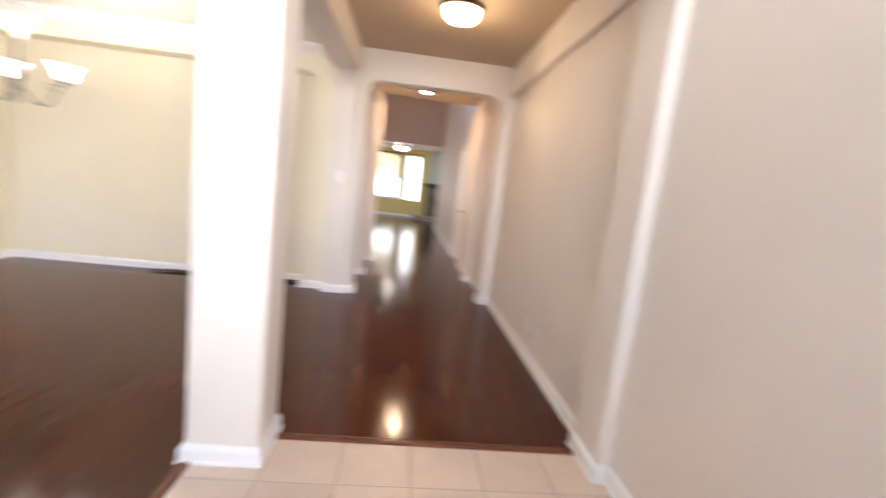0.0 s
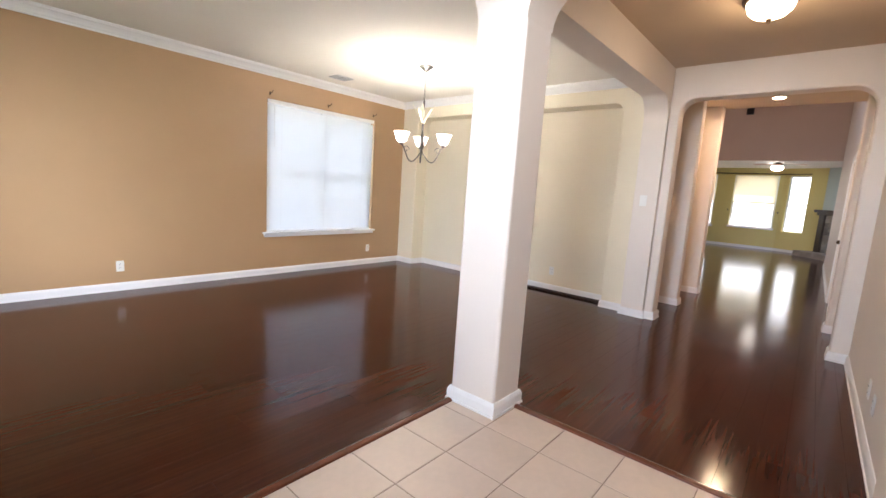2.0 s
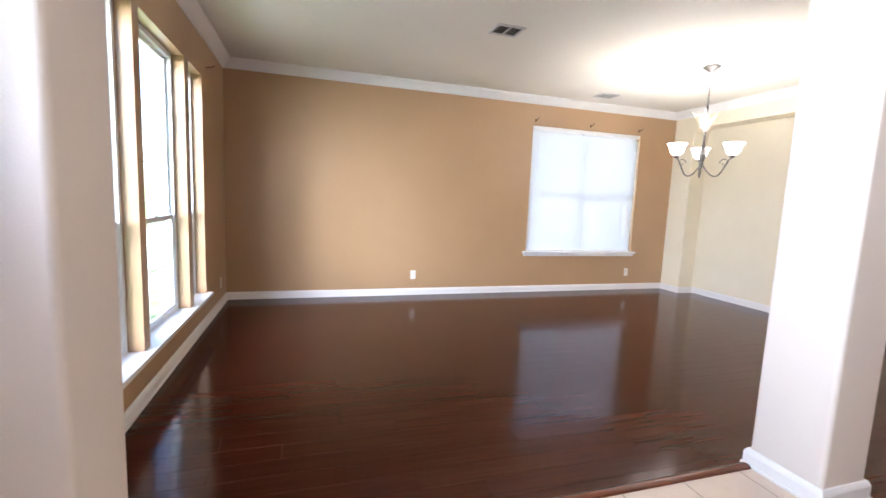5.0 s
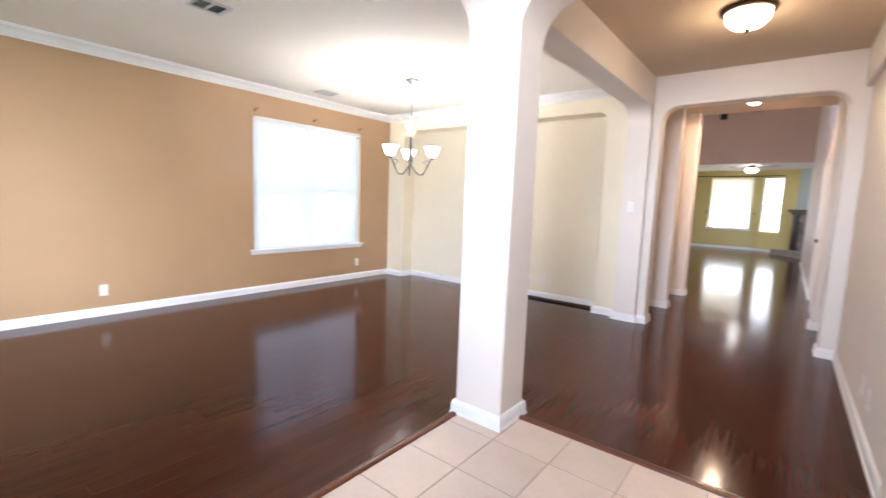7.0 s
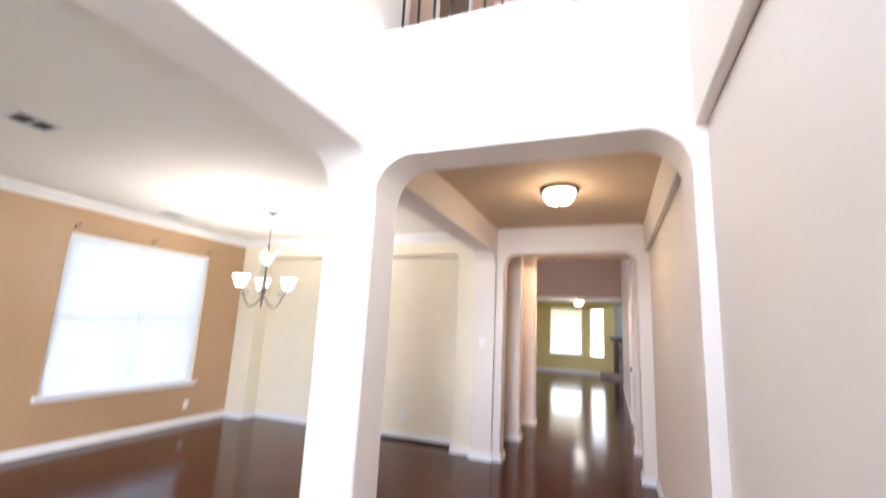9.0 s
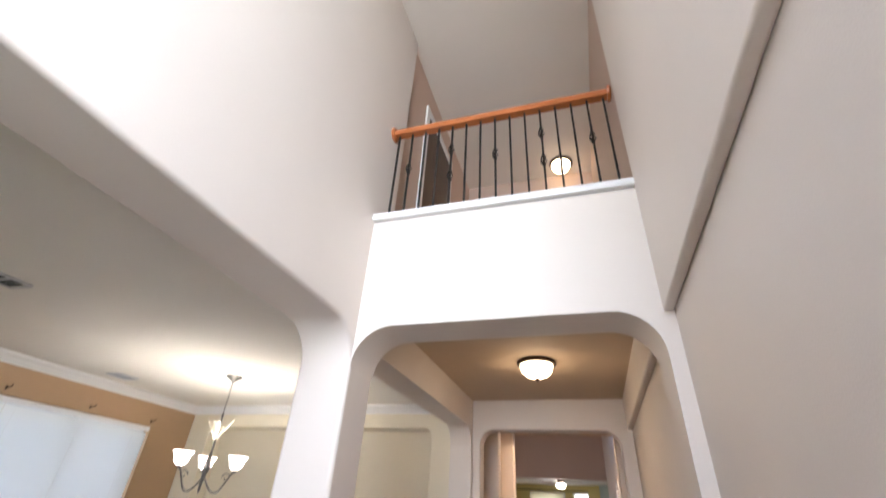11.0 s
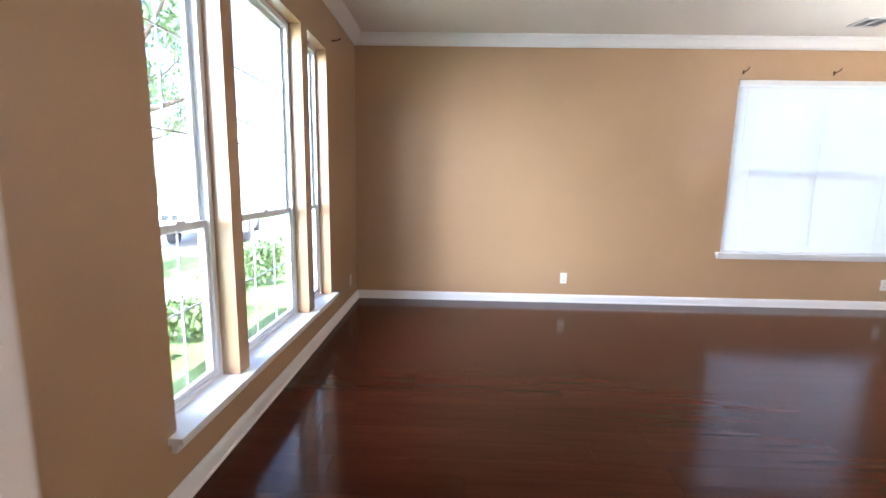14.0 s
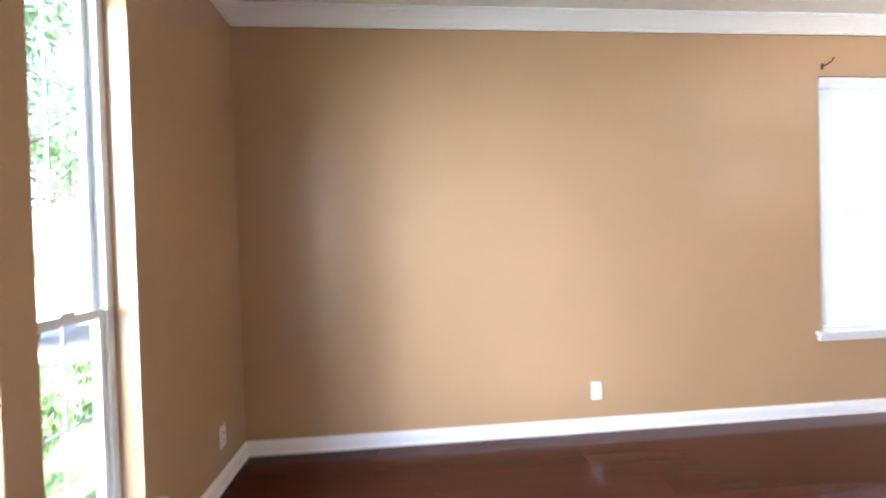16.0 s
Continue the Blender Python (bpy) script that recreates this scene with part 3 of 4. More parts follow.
# ---- chandelier ----
CH = (-2.40, 1.75)
ch = thing("chandelier", "brushed nickel chandelier with lit frosted bell shades", "chandelier", at=(*CH, CEIL))
bm = bmesh.new()
lathe(bm, [(0.078, 0), (0.084, -0.006), (0.078, -0.018), (0.052, -0.03), (0.03, -0.05), (0.012, -0.062)], (*CH, CEIL))
local(part("canopy", bm, M_NICKEL, ch, smooth=True))
z = CEIL - 0.05
k = 0
while z > 2.30:
    bm = bmesh.new()
    m = Matrix.Translation((*CH, z - 0.02)) @ Matrix.Rotation(radians(90 * (k % 2)), 4, "Z")
    ring = [m @ Vector((0.008 * math.cos(a), 0, 0.021 * math.sin(a))) for a in [2 * math.pi * i / 10 for i in range(11)]]
    tube(bm, ring, 0.0022, 5)
    local(part("chain_link", bm, M_NICKEL, ch))
    z -= 0.036
    k += 1
bm = bmesh.new()
lathe(bm, [(0.006, 2.32), (0.012, 2.30), (0.008, 2.27), (0.013, 2.20), (0.022, 2.14), (0.012, 2.08), (0.010, 1.95), (0.024, 1.88), (0.034, 1.82), (0.022, 1.77), (0.012, 1.745), (0.018, 1.73), (0.010, 1.70), (0.003, 1.685)], (*CH, 0), 16)
local(part("stem", bm, M_NICKEL, ch, smooth=True))
for i in range(5):
    a = radians(72 * i + 20)
    bm = bmesh.new()
    u, w = Vector((math.cos(a), math.sin(a), 0)), Vector((-math.sin(a), math.cos(a), 0))
    rows = []
    for s in range(8):
        t = s / 7
        c = Vector((*CH, 2.06 + 0.20 * t)) + u * (0.016 + 0.115 * t ** 1.6 + 0.015 * math.sin(t * 3))
        half = 0.003 + 0.017 * math.sin(math.pi * min(1, t * 0.92 + 0.06))
        rows.append([bm.verts.new(c - w * half), bm.verts.new(c + u * 0.006), bm.verts.new(c + w * half)])
    for p, q in zip(rows, rows[1:]):
        for j in range(2):
            bm.faces.new((p[j], p[j + 1], q[j + 1], q[j]))
    bmesh.ops.solidify(bm, geom=bm.faces[:], thickness=0.004)
    local(part("leaf", bm, M_LEAFGLASS, ch, "curled pale glass leaf", True))
SHADE = [(0.020, 0), (0.034, 0.006), (0.052, 0.03), (0.058, 0.06), (0.066, 0.095), (0.084, 0.13), (0.080, 0.130), (0.062, 0.095), (0.054, 0.06), (0.048, 0.032), (0.03, 0.012), (0.018, 0.01)]
for i in range(3):
    a = radians(120 * i + 17.5)
    u = Vector((math.cos(a), math.sin(a), 0))
    o = Vector((*CH, 0))
    bm = bmesh.new()
    pts = []
    for s in range(15):
        t = s / 14
        r = 0.02 + 0.26 * t
        zz = 1.71 - 0.105 * math.sin(math.pi * min(1, t * 1.12)) + (0.09 * max(0, t - 0.6) ** 1 * 2.2)
        pts.append(o + u * r + Vector((0, 0, zz)))
    tube(bm, pts, 0.0075, 8)
    arm = local(part("arm", bm, M_NICKEL, ch, smooth=True))
    bm = bmesh.new()
    c = pts[-1]
    pts2 = [o + u * (0.215 - 0.045 * math.cos(q) * (1 - q / 9)) + Vector((0, 0, 1.735 + 0.045 * math.sin(q) * (1 - q / 9))) for q in [j * 0.5 for j in range(14)]]
    tube(bm, pts2, 0.004, 6)
    local(part("scroll", bm, M_NICKEL, ch, smooth=True))
    bm = bmesh.new()
    lathe(bm, [(0.006, -0.012), (0.016, -0.004), (0.030, 0.004), (0.022, 0.012), (0.020, 0.04), (0.012, 0.045)], c, 16)
    cup = local(part("socket_cup", bm, M_NICKEL, ch, smooth=True))
    bm = bmesh.new()
    lathe(bm, [(p * 1.1, q * 0.88) for p, q in SHADE], (c.x, c.y, c.z + 0.02), 24)
    local(part("shade", bm, M_SHADE, ch, "lit frosted white bell glass shade", True))
    bulb("chandelier_bulb", (c.x, c.y, c.z + 0.112), 5.5, (1.0, 0.92, 0.76))

# ---- hall lamp ----
def flush_lamp(pos, label, r=0.152, mat=M_BOWL):
    L = thing("ceiling_lamp", label, "lamp", "", pos)
    bm = bmesh.new()
    lathe(bm, [(r * 0.5, 0), (r * 1.06, 0), (r * 1.12, -0.012), (r * 1.10, -0.028), (r * 1.0, -0.034), (r * 0.9, -0.03)], pos, 32)
    local(part("rim", bm, M_BRONZE, L, "dark bronze rim", True))
    bm = bmesh.new()
    lathe(bm, [(r * 0.93, -0.034), (r * 0.92, -0.055), (r * 0.84, -0.092), (r * 0.62, -0.124), (r * 0.3, -0.142), (0.012, -0.146)], pos, 32)
    local(part("bowl", bm, mat, L, "lit frosted glass bowl", True))
    bm = bmesh.new()
    lathe(bm, [(0.016, -0.143), (0.018, -0.15), (0.010, -0.158), (0.012, -0.166), (0.003, -0.174)], pos, 12)
    local(part("finial", bm, M_BRONZE, L, "", True))
    return L


flush_lamp((0.815, 1.74, HCEIL), "flush ceiling lamp, frosted bowl in a bronze rim")
bulb("hall_lamp_bulb", (0.815, 1.74, HCEIL - 0.3), 1.3, WARM, 0.2)
flush_lamp((1.22, 2.35, TOP), "lit flush lamp on the landing ceiling", 0.13)
dl = thing("recessed_light", "small white recessed downlight in the passage ceiling", "lamp", at=(0.68, 5.0, HCEIL))
bm = bmesh.new()
lathe(bm, [(0.05, 0), (0.085, 0), (0.085, -0.008), (0.06, -0.010)], (0.68, 5.0, HCEIL), 20)
local(part("trim_ring", bm, M_WHITE, dl))
bm = bmesh.new()
lathe(bm, [(0.060, -0.0095), (0.045, -0.018), (0.01, -0.022)], (0.68, 5.0, HCEIL), 16)
local(part("lens", bm, M_DOWNLIGHT, dl, "bright frosted lens"))
spot = bpy.data.lights.new("passage_downlight_bulb", "SPOT")
spot.energy, spot.color, spot.spot_size, spot.spot_blend, spot.shadow_soft_size = 13, (1.0, 0.64, 0.34), radians(172), 0.25, 0.05
new("passage_downlight_bulb", spot).location = (0.68, 5.0, HCEIL - 0.035)

# ---- railing ----
rail = thing("stair_railing", "landing railing, orange oak handrail on black iron balusters", "railing", at=(0.8, 0.10, 3.22))
YR = 0.10
bm = bmesh.new()
prism(bm, [(YR - 0.03, 4.03), (YR + 0.03, 4.03), (YR + 0.034, 4.06)] + arc(YR, 4.065, 0.034, 0, 180, 8) + [(YR - 0.034, 4.06)], "x", BX1 - 0.005, XR)
local(part("handrail", bm, M_RAILWOOD, rail))
for x in (BX1 + 0.012, XR - 0.012):
    bm = bmesh.new()
    lathe(bm, [(0.058, -0.012), (0.06, 0.0), (0.052, 0.012)], (0, 0, 0), 20, Matrix.Translation((x, YR, 4.06)) @ Matrix.Rotation(radians(90), 4, "Y"))
    local(part("rosette", bm, M_RAILWOOD, rail))
for i in range(15):
    x = 0.035 + i * 0.1065
    bm = bmesh.new()
    box(bm, x - 0.0065, x + 0.0065, YR - 0.0065, YR + 0.0065, 3.215, 4.04)
    local(part("baluster", bm, M_IRON, rail))
    if i % 3 == 1:
        for zc in ((3.55, 3.80) if (i // 3) % 2 else (3.68,)):
            for q in range(4):
                bm = bmesh.new()
                pts = [(x + 0.020 * math.sin(math.pi * t / 8) * math.cos(q * 1.571 + t * 0.5), YR + 0.020 * math.sin(math.pi * t / 8) * math.sin(q * 1.571 + t * 0.5), zc - 0.06 + 0.015 * t) for t in range(9)]
                tube(bm, pts, 0.004, 5)
                local(part("basket_wire", bm, M_IRON, rail))
# landing doorway on its left wall
d = tagged(thing("door_2", "white cased doorway on the upstairs landing", "door"), kind="structure")
bm = bmesh.new()
for a, b, c, e in ((0.78, 0.86, 3.16, 5.22), (1.62, 1.70, 3.16, 5.22), (0.86, 1.62, 5.14, 5.22)):
    box(bm, BX1 - 0.055, BX1 - 0.03, a, b, c, e)
part("casing", bm, M_WHITE, d)
# no leaf here: a flat dark sheet paints the shade inside the opening
bm = bmesh.new()
box(bm, BX1 - 0.06, BX1 - 0.042, 0.86, 1.62, 3.16, 5.14)
part("door_leaf", bm, M_BRONZE, d)

# ---- curtain rods left on the niche floor ----
for k, (yy, x0, x1, zz) in enumerate(((3.43, -2.15, -0.70, 0.016), (3.385, -2.3, -0.72, 0.016))):
    r = thing("curtain_rod", "dark metal curtain rod lying on the floor in the niche", "curtain rod", "curtain rods on the floor", (x0, yy, 0))
    bm = bmesh.new()
    tube(bm, [(x0, yy, zz), (x1, yy + 0.004, zz)], 0.012, 10)
    local(part("pole", bm, M_CURTAINROD, r, smooth=True))
    for x in (x0, x1):
        bm = bmesh.new()
        lathe(bm, [(0.004, -0.03), (0.016, -0.022), (0.0155, 0.0), (0.016, 0.022), (0.004, 0.034)], (0, 0, 0), 12, Matrix.Translation((x, yy, zz)) @ Matrix.Rotation(radians(90), 4, "Y"))
        local(part("finial", bm, M_CURTAINROD, r, smooth=True))

# ---- passage door ----
d = tagged(thing("door_1", "white panelled passage door standing in its casing", "door"), kind="structure")
bm = bmesh.new()
for a, b, c, e in ((5.67, 5.75, 0, 2.14), (6.55, 6.63, 0, 2.14), (5.75, 6.55, 2.06, 2.14)):
    box(bm, 1.522, 1.54, a, b, c, e)
part("casing", bm, M_WHITE, d)
bm = bmesh.new()
box(bm, 1.56, 1.60, 5.76, 6.54, 0.01, 2.05)
leaf = part("door_leaf", bm, M_WHITE, d)
for a, b, c, e in ((5.86, 6.11, 1.15, 1.93), (6.19, 6.44, 1.15, 1.93), (5.86, 6.11, 0.25, 0.95), (6.19, 6.44, 0.25, 0.95)):
    bm = bmesh.new()
    box(bm, 1.554, 1.56, a, b, c, e)
    bmesh.ops.bevel(bm, geom=bm.edges[:], offset=0.003, segments=1, affect="EDGES")
    part("panel", bm, M_WHITE, leaf)
bm = bmesh.new()
lathe(bm, [(0.024, 0), (0.024, 0.008), (0.010, 0.012), (0.010, 0.03), (0.026, 0.04), (0.028, 0.055), (0.016, 0.068)], (0, 0, 0), 16, Matrix.Translation((1.558, 5.83, 0.95)) @ Matrix.Rotation(radians(-90), 4, "Y"))
part("door_knob", bm, M_BRONZE, leaf, "dark bronze knob", True)

# ---- bay: ceiling fan, curtain rod, fireplace ----
FC = (0.17, 14.0)
fan = thing("ceiling_fan", "white-bladed ceiling fan with a lit bowl", "ceiling fan", at=(*FC, 2.72))
bm = bmesh.new()
lathe(bm, [(0.07, 2.72), (0.075, 2.715), (0.03, 2.71), (0.03, 2.705), (0.10, 2.70), (0.12, 2.68), (0.11, 2.64), (0.07, 2.62)], (*FC, 0), 20)
local(part("motor", bm, M_BRONZE, fan, smooth=True))
bm = bmesh.new()
lathe(bm, [(0.10, 2.62), (0.155, 2.60), (0.15, 2.54), (0.10, 2.49), (0.02, 2.475)], (*FC, 0), 20)
local(part("light_bowl", bm, M_FANLIGHT, fan, "lit frosted bowl", True))
for i in range(5):
    m = Matrix.Translation((*FC, 2.685)) @ Matrix.Rotation(radians(72 * i + 8), 4, "Z") @ Matrix.Rotation(radians(12), 4, "X")
    bm = bmesh.new()
    prism(bm, [(0.18, -0.05), (0.62, -0.07), (0.68, -0.04), (0.68, 0.04), (0.62, 0.07), (0.18, 0.05)], "z", -0.004, 0.004)
    bmesh.ops.transform(bm, matrix=m, verts=bm.verts)
    local(part("blade", bm, M_WHITE if i % 2 else M_TAN, fan))
    bm = bmesh.new()
    box(bm, 0.09, 0.22, -0.02, 0.02, -0.006, 0.002, m)
    local(part("blade_bracket", bm, M_NICKEL, fan))
rod = thing("curtain_rod", "long dark curtain rod over the bay windows", "curtain rod", at=(-1, BAY - 0.1, 2.53))
bm = bmesh.new()
tube(bm, [(-2.8, BAY - 0.09, 2.53), (0.24, BAY - 0.09, 2.53), (0.95, BAY - 0.40, 2.53)], 0.014, 8)
local(part("pole", bm, M_CURTAINROD, rod))
for x in (-1.35, 0.22):
    bm = bmesh.new()
    box(bm, x - 0.01, x + 0.01, BAY - 0.10, BAY, 2.515, 2.545)
    local(part("bracket", bm, M_CURTAINROD, rod))
for x in (-1.17, 0.24):
    t = thing("curtain_holdback", "small dark curtain holdback beside a bay window", "holdback", "holdbacks", (x, BAY, 1.25))
    bm = bmesh.new()
    tube(bm, [(x, BAY, 1.25), (x, BAY - 0.08, 1.25), (x, BAY - 0.09, 1.29)], 0.018, 8)
    local(part("arm", bm, M_CURTAINROD, t))

fp = thing("fireplace", "stacked stone fireplace with a dark wooden mantel", "fireplace", at=corner)
def fbox(name, x0, x1, y0, y1, z0, z1, mat, label=""):
    bm = bmesh.new()
    box(bm, x0, x1, y0, y1, z0, z1, turn2)
    return local(part(name, bm, mat, fp, label))


fbox("mantel", 0.10, 2.05, -0.32, -0.003, 1.36, 1.44, M_DARKWOOD, "dark wooden mantel shelf")
fbox("mantel_moulding", 0.16, 1.99, -0.26, -0.003, 1.28, 1.36, M_DARKWOOD)
fbox("side_leg", 0.20, 0.38, -0.22, -0.003, 0.16, 1.28, M_DARKWOOD)
fbox("side_leg", 1.77, 1.95, -0.22, -0.003, 0.16, 1.28, M_DARKWOOD)
fbox("firebox", 0.72, 1.42, -0.165, -0.003, 0.16, 0.86, M_SOOT, "black firebox opening")
fbox("hearth", 0.05, 2.10, -0.70, -0.003, 0.0, 0.16, M_STONE, "raised stone hearth")
rng = random.Random(4)
zz = 0.16
while zz < 1.27:
    hh = min(1.28 - zz, rng.uniform(0.07, 0.12))
    x = 0.38
    while x < 1.77:
        w = min(1.77 - x, rng.uniform(0.14, 0.32))
        if not (x + w > 0.72 and x < 1.42 and zz < 0.86):
            fbox("stone", x + 0.004, x + w - 0.004, -0.15 - rng.uniform(0, 0.02), -0.003, zz + 0.004, zz + hh - 0.003, M_STONE)
        x += w
    zz += hh

spk = thing("wall_speaker", "small dark loudspeaker high on the tan wall", "speaker", at=(-0.50, 12.5, 4.0))
bm = bmesh.new()
box(bm, -0.58, -0.42, 12.36, 12.48, 3.85, 4.15)
bmesh.ops.bevel(bm, geom=bm.edges[:], offset=0.012, segments=2, affect="EDGES")
local(part("cabinet", bm, M_IRON, spk))
bm = bmesh.new()
box(bm, -0.52, -0.48, 12.47, 12.5, 3.96, 4.04)
local(part("wall_bracket", bm, M_IRON, spk))

# ---- outside the front windows ----
M_LAWN = add_noise(material("sunlit_lawn", (0.10, 0.16, 0.045), 0.9), 2.5, 0.4, 0.5, 60)
M_CONC = add_noise(material("pale_concrete_drive", (0.55, 0.53, 0.50), 0.9), 2, 0.12, 0.3, 60)
M_LEAF = add_noise(material("green_leaf", (0.12, 0.19, 0.07), 0.55), 4, 0.4)
M_BARK = add_noise(material("grey_brown_bark", (0.16, 0.12, 0.09), 0.9), 8, 0.4, 0.8, 40, (4, 4, 0.6))
M_SIDING = add_noise(material("pale_house_brick", (0.52, 0.44, 0.38), 0.9), 3, 0.15, 0.3, 40)
M_ROOF = add_noise(material("grey_shingle_roof", (0.16, 0.15, 0.14), 0.9), 4, 0.3, 0.4, 30)
M_PANE = add_noise(material("dark_house_glass", (0.06, 0.07, 0.08), 0.1), 3, 0.2)

bm = bmesh.new()
box(bm, -900, 900, -900, YF - 0.16, -0.5, -0.30)
setting("ground", bm, M_LAWN, "sunlit front lawn reaching into the distance", "ground")
bm = bmesh.new()
box(bm, -6.0, -1.4, -19, -5.4, -0.30, -0.26)
box(bm, -1.4, 2.0, -6.6, -5.4, -0.30, -0.26)
box(bm, -14.5, -8.2, -19, -6.4, -0.30, -0.26)
setting("driveway", bm, M_CONC, "pale concrete driveway and front walk", "driveway")
bm = bmesh.new()
box(bm, -60, 60, -27, -19, -0.30, -0.275)
setting("road", bm, M_CONC, "pale concrete street", "road")


def leaves(bm, rng, centre, spread, count, size):
    for _ in range(count):
        d = Vector((rng.gauss(0, 1), rng.gauss(0, 1), rng.gauss(0, 1)))
        d = d.normalized() * rng.random() ** 0.4
        p = Vector(centre) + Vector((d.x * spread[0], d.y * spread[1], d.z * spread[2]))
        m = Matrix.Translation(p) @ Euler((rng.uniform(0, 6), rng.uniform(0, 6), rng.uniform(0, 6))).to_matrix().to_4x4()
        s = size * rng.uniform(0.6, 1.3)
        vs = [bm.verts.new(m @ Vector(q)) for q in ((-s, 0, 0), (0, -s * 0.45, 0.1 * s), (s, 0, 0), (0, s * 0.45, 0.1 * s))]
        bm.faces.new(vs)


def tree(pos, height, seed, label):
    rng = random.Random(seed)
    t = thing("tree", label, "tree", "front garden trees", pos)
    x, y, z = pos
    bm = bmesh.new()
    tube(bm, [(x, y, z), (x + 0.05, y, z + height * 0.25), (x - 0.05, y + 0.1, z + height * 0.5), (x, y, z + height * 0.85)], [0.16, 0.12, 0.09, 0.03], 10)
    tips = []
    for i in range(9):
        a, h = i * 2.4, height * (0.36 + 0.05 * i)
        e = (x + math.cos(a) * rng.uniform(0.8, 1.7), y + math.sin(a) * rng.uniform(0.8, 1.7), z + h + rng.uniform(0.4, 1.0))
        tube(bm, [(x, y, z + h - 0.2), ((x + e[0]) / 2, (y + e[1]) / 2, z + h + 0.1), e], [0.06, 0.04, 0.015], 6)
        tips.append(e)
    local(part("trunk", bm, M_BARK, t, smooth=True))
    bm = bmesh.new()
    for e in tips + [(x, y, z + height * 0.9)]:
        for _ in range(4):
            c = (e[0] + rng.gauss(0, 0.4), e[1] + rng.gauss(0, 0.4), e[2] + rng.gauss(0, 0.35))
            leaves(bm, rng, c, (0.5, 0.5, 0.38), 130, 0.07)
    ob = new("crown", mesh_of("crown", bm, M_LEAF, fix=False))
    ob.parent = t
    local(ob)


def shrub(pos, r, seed):
    rng = random.Random(seed)
    t = thing("shrub", "dense green shrub under the front windows", "shrub", "front shrubs", pos)
    x, y, z = pos
    bm = bmesh.new()
    for _ in range(7):
        leaves(bm, rng, (x + rng.uniform(-r, r) * 0.6, y + rng.uniform(-r, r) * 0.5, z + r * rng.uniform(0.5, 1.1)), (r * 0.5, r * 0.5, r * 0.45), 160, 0.045)
    ob = new("foliage", mesh_of("foliage", bm, M_LEAF, fix=False))
    ob.parent = t
    local(ob)
    bm = bmesh.new()
    for i in range(5):
        a = i * 1.3
        tube(bm, [(x, y, z), (x + math.cos(a) * r * 0.4, y + math.sin(a) * r * 0.4, z + r)], [0.02, 0.008], 5)
    local(part("stems", bm, M_BARK, t))


tree((-6.4, -7.2, -0.3), 6.4, 3, "leafy young tree in the front garden")
tree((-13.5, -12.0, -0.3), 7.0, 5, "leafy tree further down the front lawn")
for k, (x, y, r) in enumerate(((-2.0, -4.4, 0.34), (-3.0, -4.5, 0.36), (-3.9, -4.5, 0.34), (-4.6, -4.6, 0.45), (-6.2, -4.9, 0.5))):
    shrub((x, y, -0.3), r, 20 + k)

def parked_car(pos, turned):
    """A small saloon, nose along its own +x, wheels on the ground."""
    car = thing("car", "white saloon car parked on the next driveway", "car", at=pos)
    m = Matrix.Translation(pos) @ Matrix.Rotation(radians(turned), 4, "Z")

    def piece(name, bm, mat, parent=car, label="", smooth=False):
        bmesh.ops.transform(bm, matrix=m, verts=bm.verts)
        ob = part(name, bm, mat, parent, label, smooth)
        return local(ob) if parent is car else ob

    bm = bmesh.new()
    lower = [(-2.25, 0.35), (-1.75, 0.32)] + arc(-1.35, 0.33, 0.38, 180, 0, 10) + [(-0.6, 0.25), (0.6, 0.25)] + arc(1.35, 0.33, 0.38, 180, 0, 10) + [(1.8, 0.3), (2.25, 0.36), (2.28, 0.6), (2.1, 0.78), (1.0, 0.93), (-1.5, 0.98), (-2.2, 0.95), (-2.3, 0.6)]
    prism(bm, lower, "y", -0.86, 0.86)
    piece("body", bm, M_CARPAINT)
    bm = bmesh.new()
    prism(bm, [(-1.75, 0.97), (-1.15, 1.40), (-0.4, 1.46), (0.25, 1.40), (1.05, 0.94)], "y", -0.70, 0.70)
    piece("roof", bm, M_CARPAINT)
    for y in (-0.705, 0.70):
        for out in ([(-1.45, 1.0), (-1.05, 1.33), (-0.42, 1.39), (-0.42, 0.99)], [(-0.34, 0.99), (-0.34, 1.39), (0.2, 1.34), (0.82, 0.97)]):
            bm = bmesh.new()
            prism(bm, out, "y", y, y + 0.006)
            piece("side_window", bm, M_PANE)
    for x in (-1.35, 1.35):
        for y in (-0.78, 0.78):
            ax = Matrix.Translation((x, y, 0.32)) @ Matrix.Rotation(radians(90), 4, "X")
            bm = bmesh.new()
            lathe(bm, [(0.20, -0.10), (0.30, -0.10), (0.32, -0.06), (0.32, 0.06), (0.30, 0.10), (0.20, 0.10)], (0, 0, 0), 24, ax)
            tyre = piece("wheel", bm, M_TYRE, smooth=True)
            bm = bmesh.new()
            lathe(bm, [(0.02, -0.08), (0.19, -0.075), (0.20, 0), (0.19, 0.075), (0.02, 0.08)], (0, 0, 0), 20, ax)
            piece("rim", bm, M_VENT, tyre, "grey alloy rim")
    for y in (-0.62, 0.62):
        bm = bmesh.new()
        box(bm, 2.12, 2.27, y - 0.16, y + 0.16, 0.6, 0.74)
        piece("headlight", bm, M_PANE)
        bm = bmesh.new()
        box(bm, -2.29, -2.2, y - 0.14, y + 0.14, 0.72, 0.88)
        piece("tail_light", bm, M_STRIP)


M_TYRE = add_noise(material("worn_tyre_rubber", (0.07, 0.07, 0.075), 0.85), 12, 0.2)
M_CARPAINT = add_noise(material("white_car_paint", (0.78, 0.79, 0.80), 0.2), 3, 0.03)
parked_car((-11.2, -8.3, -0.26), 20)

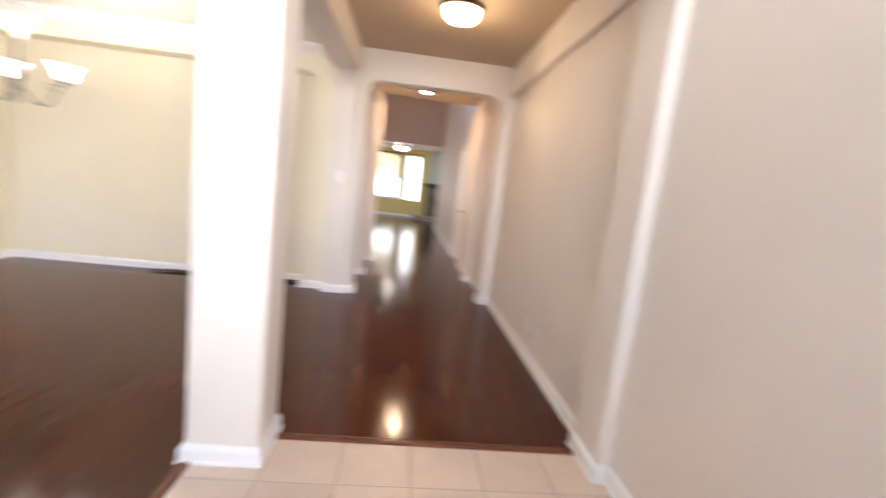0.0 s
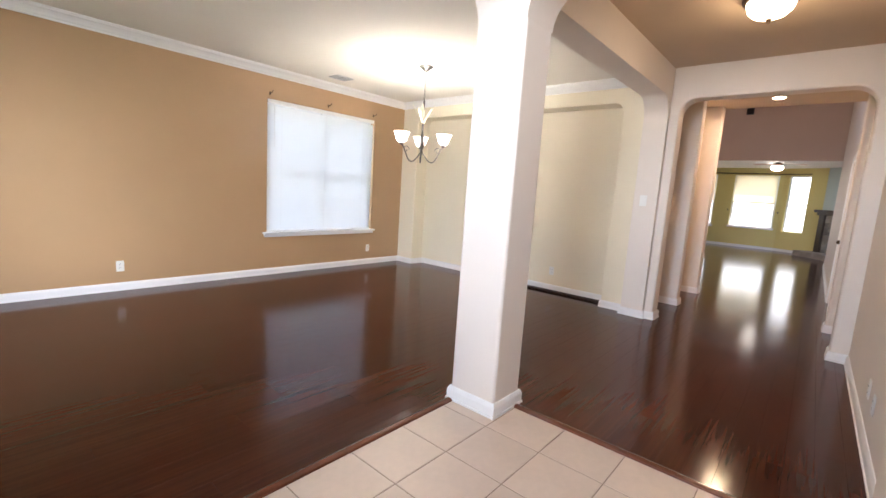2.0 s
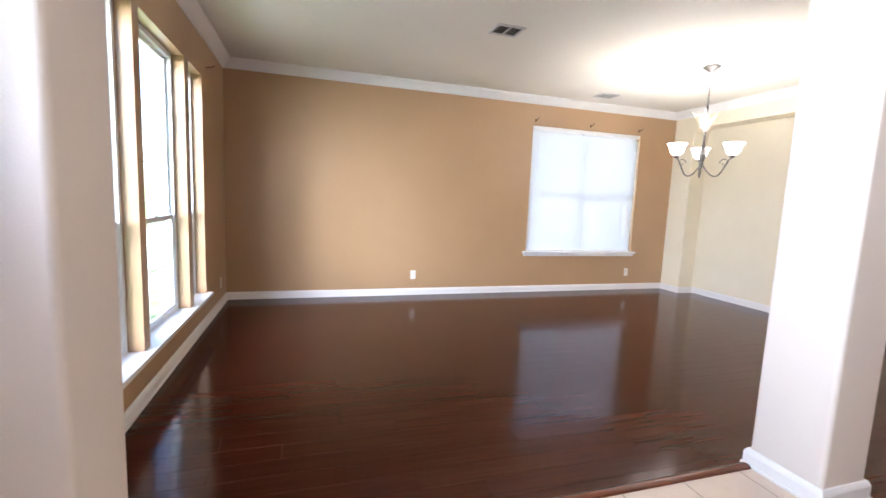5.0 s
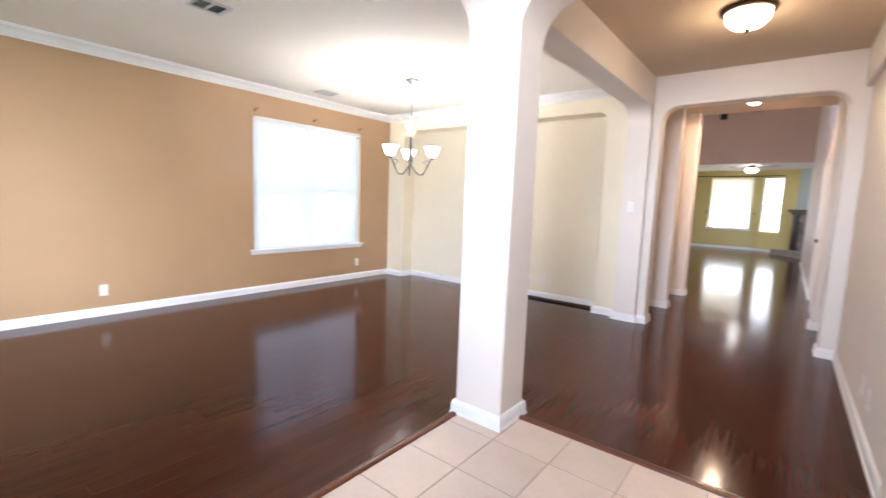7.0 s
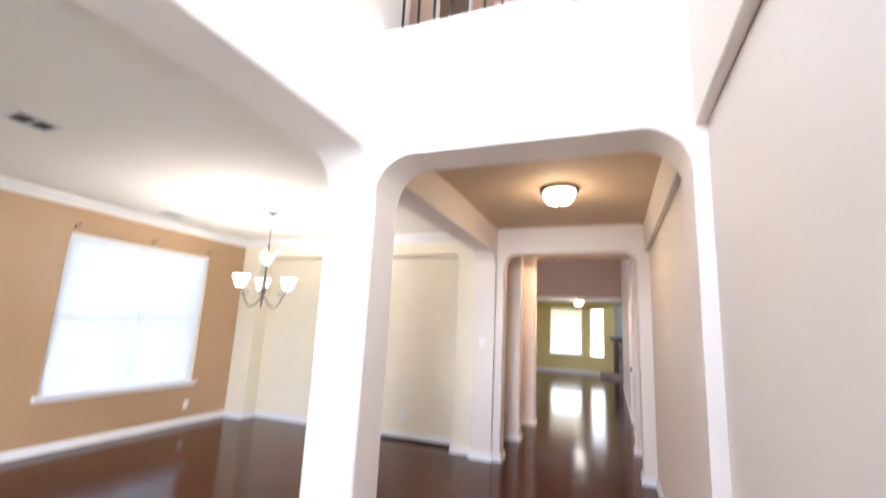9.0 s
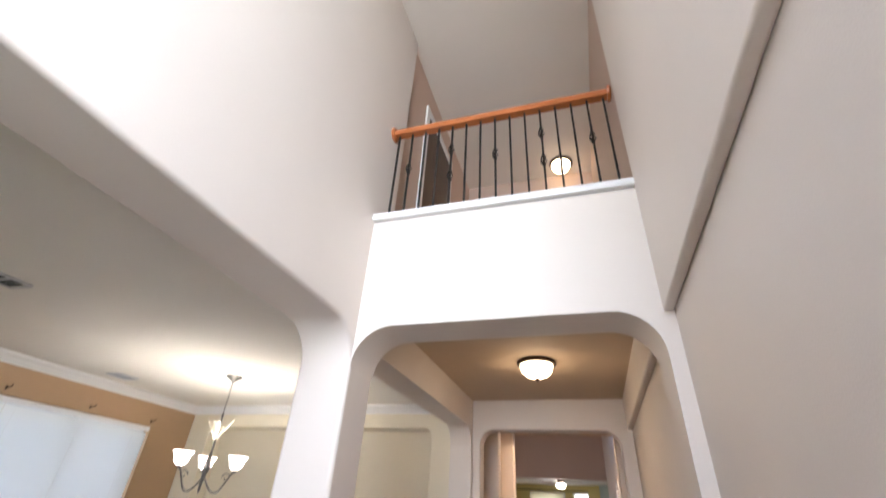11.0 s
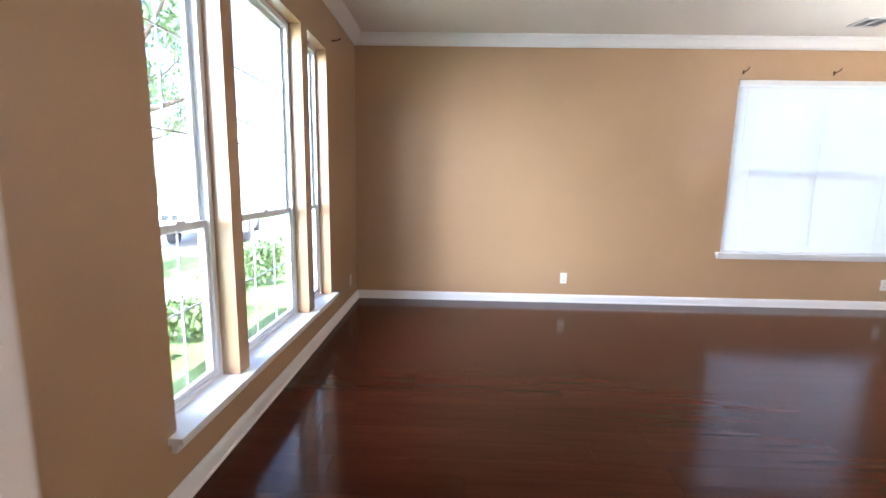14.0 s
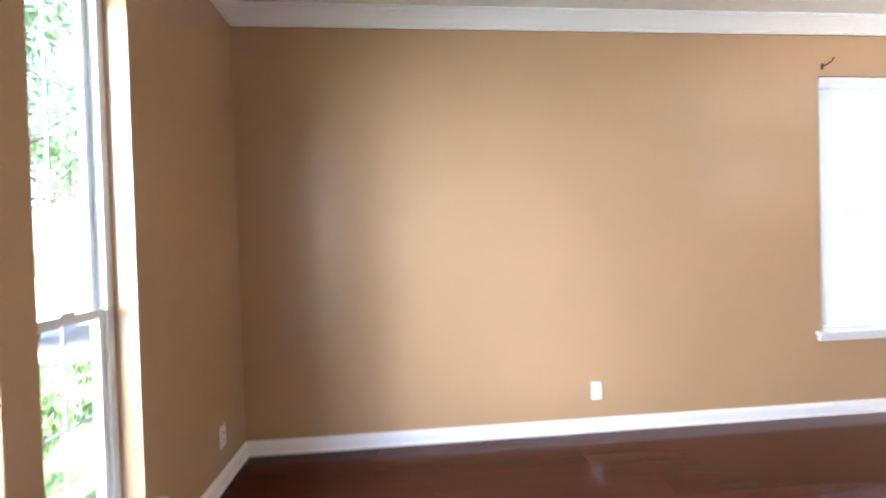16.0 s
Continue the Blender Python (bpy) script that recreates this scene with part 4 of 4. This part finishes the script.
house = thing("house", "pale brick house across the street", "house", at=(-14, -34, -0.3))
bm = bmesh.new()
box(bm, -22, -6, -40, -32, -0.3, 3.0)
local(part("wall", bm, M_SIDING, house))
bm = bmesh.new()
prism(bm, [(-40.5, 3.0), (-31.5, 3.0), (-36, 6.0)], "x", -22.5, -5.5)
local(part("roof", bm, M_ROOF, house))
for x in (-20, -16.5, -9):
    bm = bmesh.new()
    box(bm, x, x + 1.6, -32.0, -31.94, 0.6, 2.3)
    w = local(part("window", bm, M_PANE, house))
bm = bmesh.new()
box(bm, -13, -11.8, -32.0, -31.94, -0.2, 2.0)
local(part("door", bm, M_DARKWOOD, house))

# ---- floors, laid last ----
bm = bmesh.new()
box(bm, XW - 0.16, 1.85, YF - 0.1, 17.5, -0.2, -0.016)
setting("floor", bm, M_STRIP, "subfloor under the boards and tiles", "floor")

TX0, TY1 = -0.33, 0.245
bm = bmesh.new()
box(bm, TX0, NX, YF, TY1, -0.015, -0.0025)
tile_floor = setting("floor_tile_bed", bm, M_GROUT, "grout bed of the tiled foyer floor", "floor")
PX, PY, GAP = 0.333, 0.345, 0.0025
xs = sorted({TX0, NX} | {0.007 + PX * k for k in range(-1, 6) if TX0 + 0.02 < 0.007 + PX * k < NX - 0.02})
ys = sorted({YF, TY1} | {-0.082 - PY * k for k in range(0, 10) if YF + 0.02 < -0.082 - PY * k})
tile_meshes = {}
for a, b in zip(xs, xs[1:]):
    for c, d in zip(ys, ys[1:]):
        key = (round(b - a, 3), round(d - c, 3))
        if key not in tile_meshes:
            bm = bmesh.new()
            w, h = key[0] / 2 - GAP, key[1] / 2 - GAP
            box(bm, -w, w, -h, h, -0.01, 0)
            bmesh.ops.bevel(bm, geom=[e for e in bm.edges if all(v.co.z > -0.001 for v in e.verts)], offset=0.002, segments=1, affect="EDGES")
            tile_meshes[key] = mesh_of("tile", bm, M_TILE)
        ob = new("tile", tile_meshes[key])
        ob.parent = tile_floor
        ob.location = ((a + b) / 2, (c + d) / 2, 0)

# wooden threshold strips between tile and boards
bm = bmesh.new()
T = [(-0.024, 0), (-0.020, 0.010), (-0.008, 0.014), (0.008, 0.014), (0.020, 0.010), (0.024, 0)]
sweep(bm, [(TX0, YF + 0.3), (TX0, CY0 - 0.02)], T, 0.0)
sweep(bm, [(BX1 + 0.02, TY1), (1.565 - 0.02, TY1)], T, 0.0)
setting("threshold_strip", bm, M_STRIP, "dark rounded wooden threshold between tile and boards", "trim")

# floorboards along the hall direction
bm = bmesh.new()
box(bm, XW - 0.1, 1.8, YF, 5.0, -0.0159, -0.0135)
board_floor = setting("floor_boards", bm, M_DARK, "underlay of the dark glossy cherry board floor", "floor")
rng = random.Random(11)
W = 0.125
board_meshes = {}
rest = bmesh.new()
count = 0


def lay(x0, x1, y0, y1, single):
    global count
    x = x0
    while x < x1 - 0.005:
        w = min(W, x1 - x)
        y = y0
        length = rng.choice((0.5, 0.8, 1.1))
        while y < y1 - 0.005:
            ln = min(length, y1 - y)
            if y1 - y - ln < 0.15:
                ln = y1 - y
            length = rng.choice((0.9, 1.2, 1.5))
            if single and count < 300:
                key = (round(w, 3), round(ln, 3))
                if key not in board_meshes:
                    b = bmesh.new()
                    hw, hl = key[0] / 2 - 0.0002, key[1] / 2 - 0.0002
                    box(b, -hw, hw, -hl, hl, -0.013, 0)
                    bmesh.ops.bevel(b, geom=[e for e in b.edges if all(v.co.z > -0.001 for v in e.verts)], offset=0.0006, segments=1, affect="EDGES")
                    board_meshes[key] = mesh_of("floorboard", b, M_WOOD)
                ob = new("floorboard", board_meshes[key])
                ob.parent = board_floor
                ob.location = (x + w / 2, y + ln / 2, 0)
                count += 1
            else:
                box(rest, x + 0.0002, x + w - 0.0002, y + 0.0002, y + ln - 0.0002, -0.013, 0)
            y += ln
        x += w


lay(XW, TX0, YF, NY, True)
lay(TX0, NX, TY1, 5.0, True)
lay(-4.2, 3.4, 5.0, 17.5, False)
far = tagged(part("far_floorboards", rest, M_WOOD, board_floor, "dark cherry boards running on through the house"), kind="stuff")
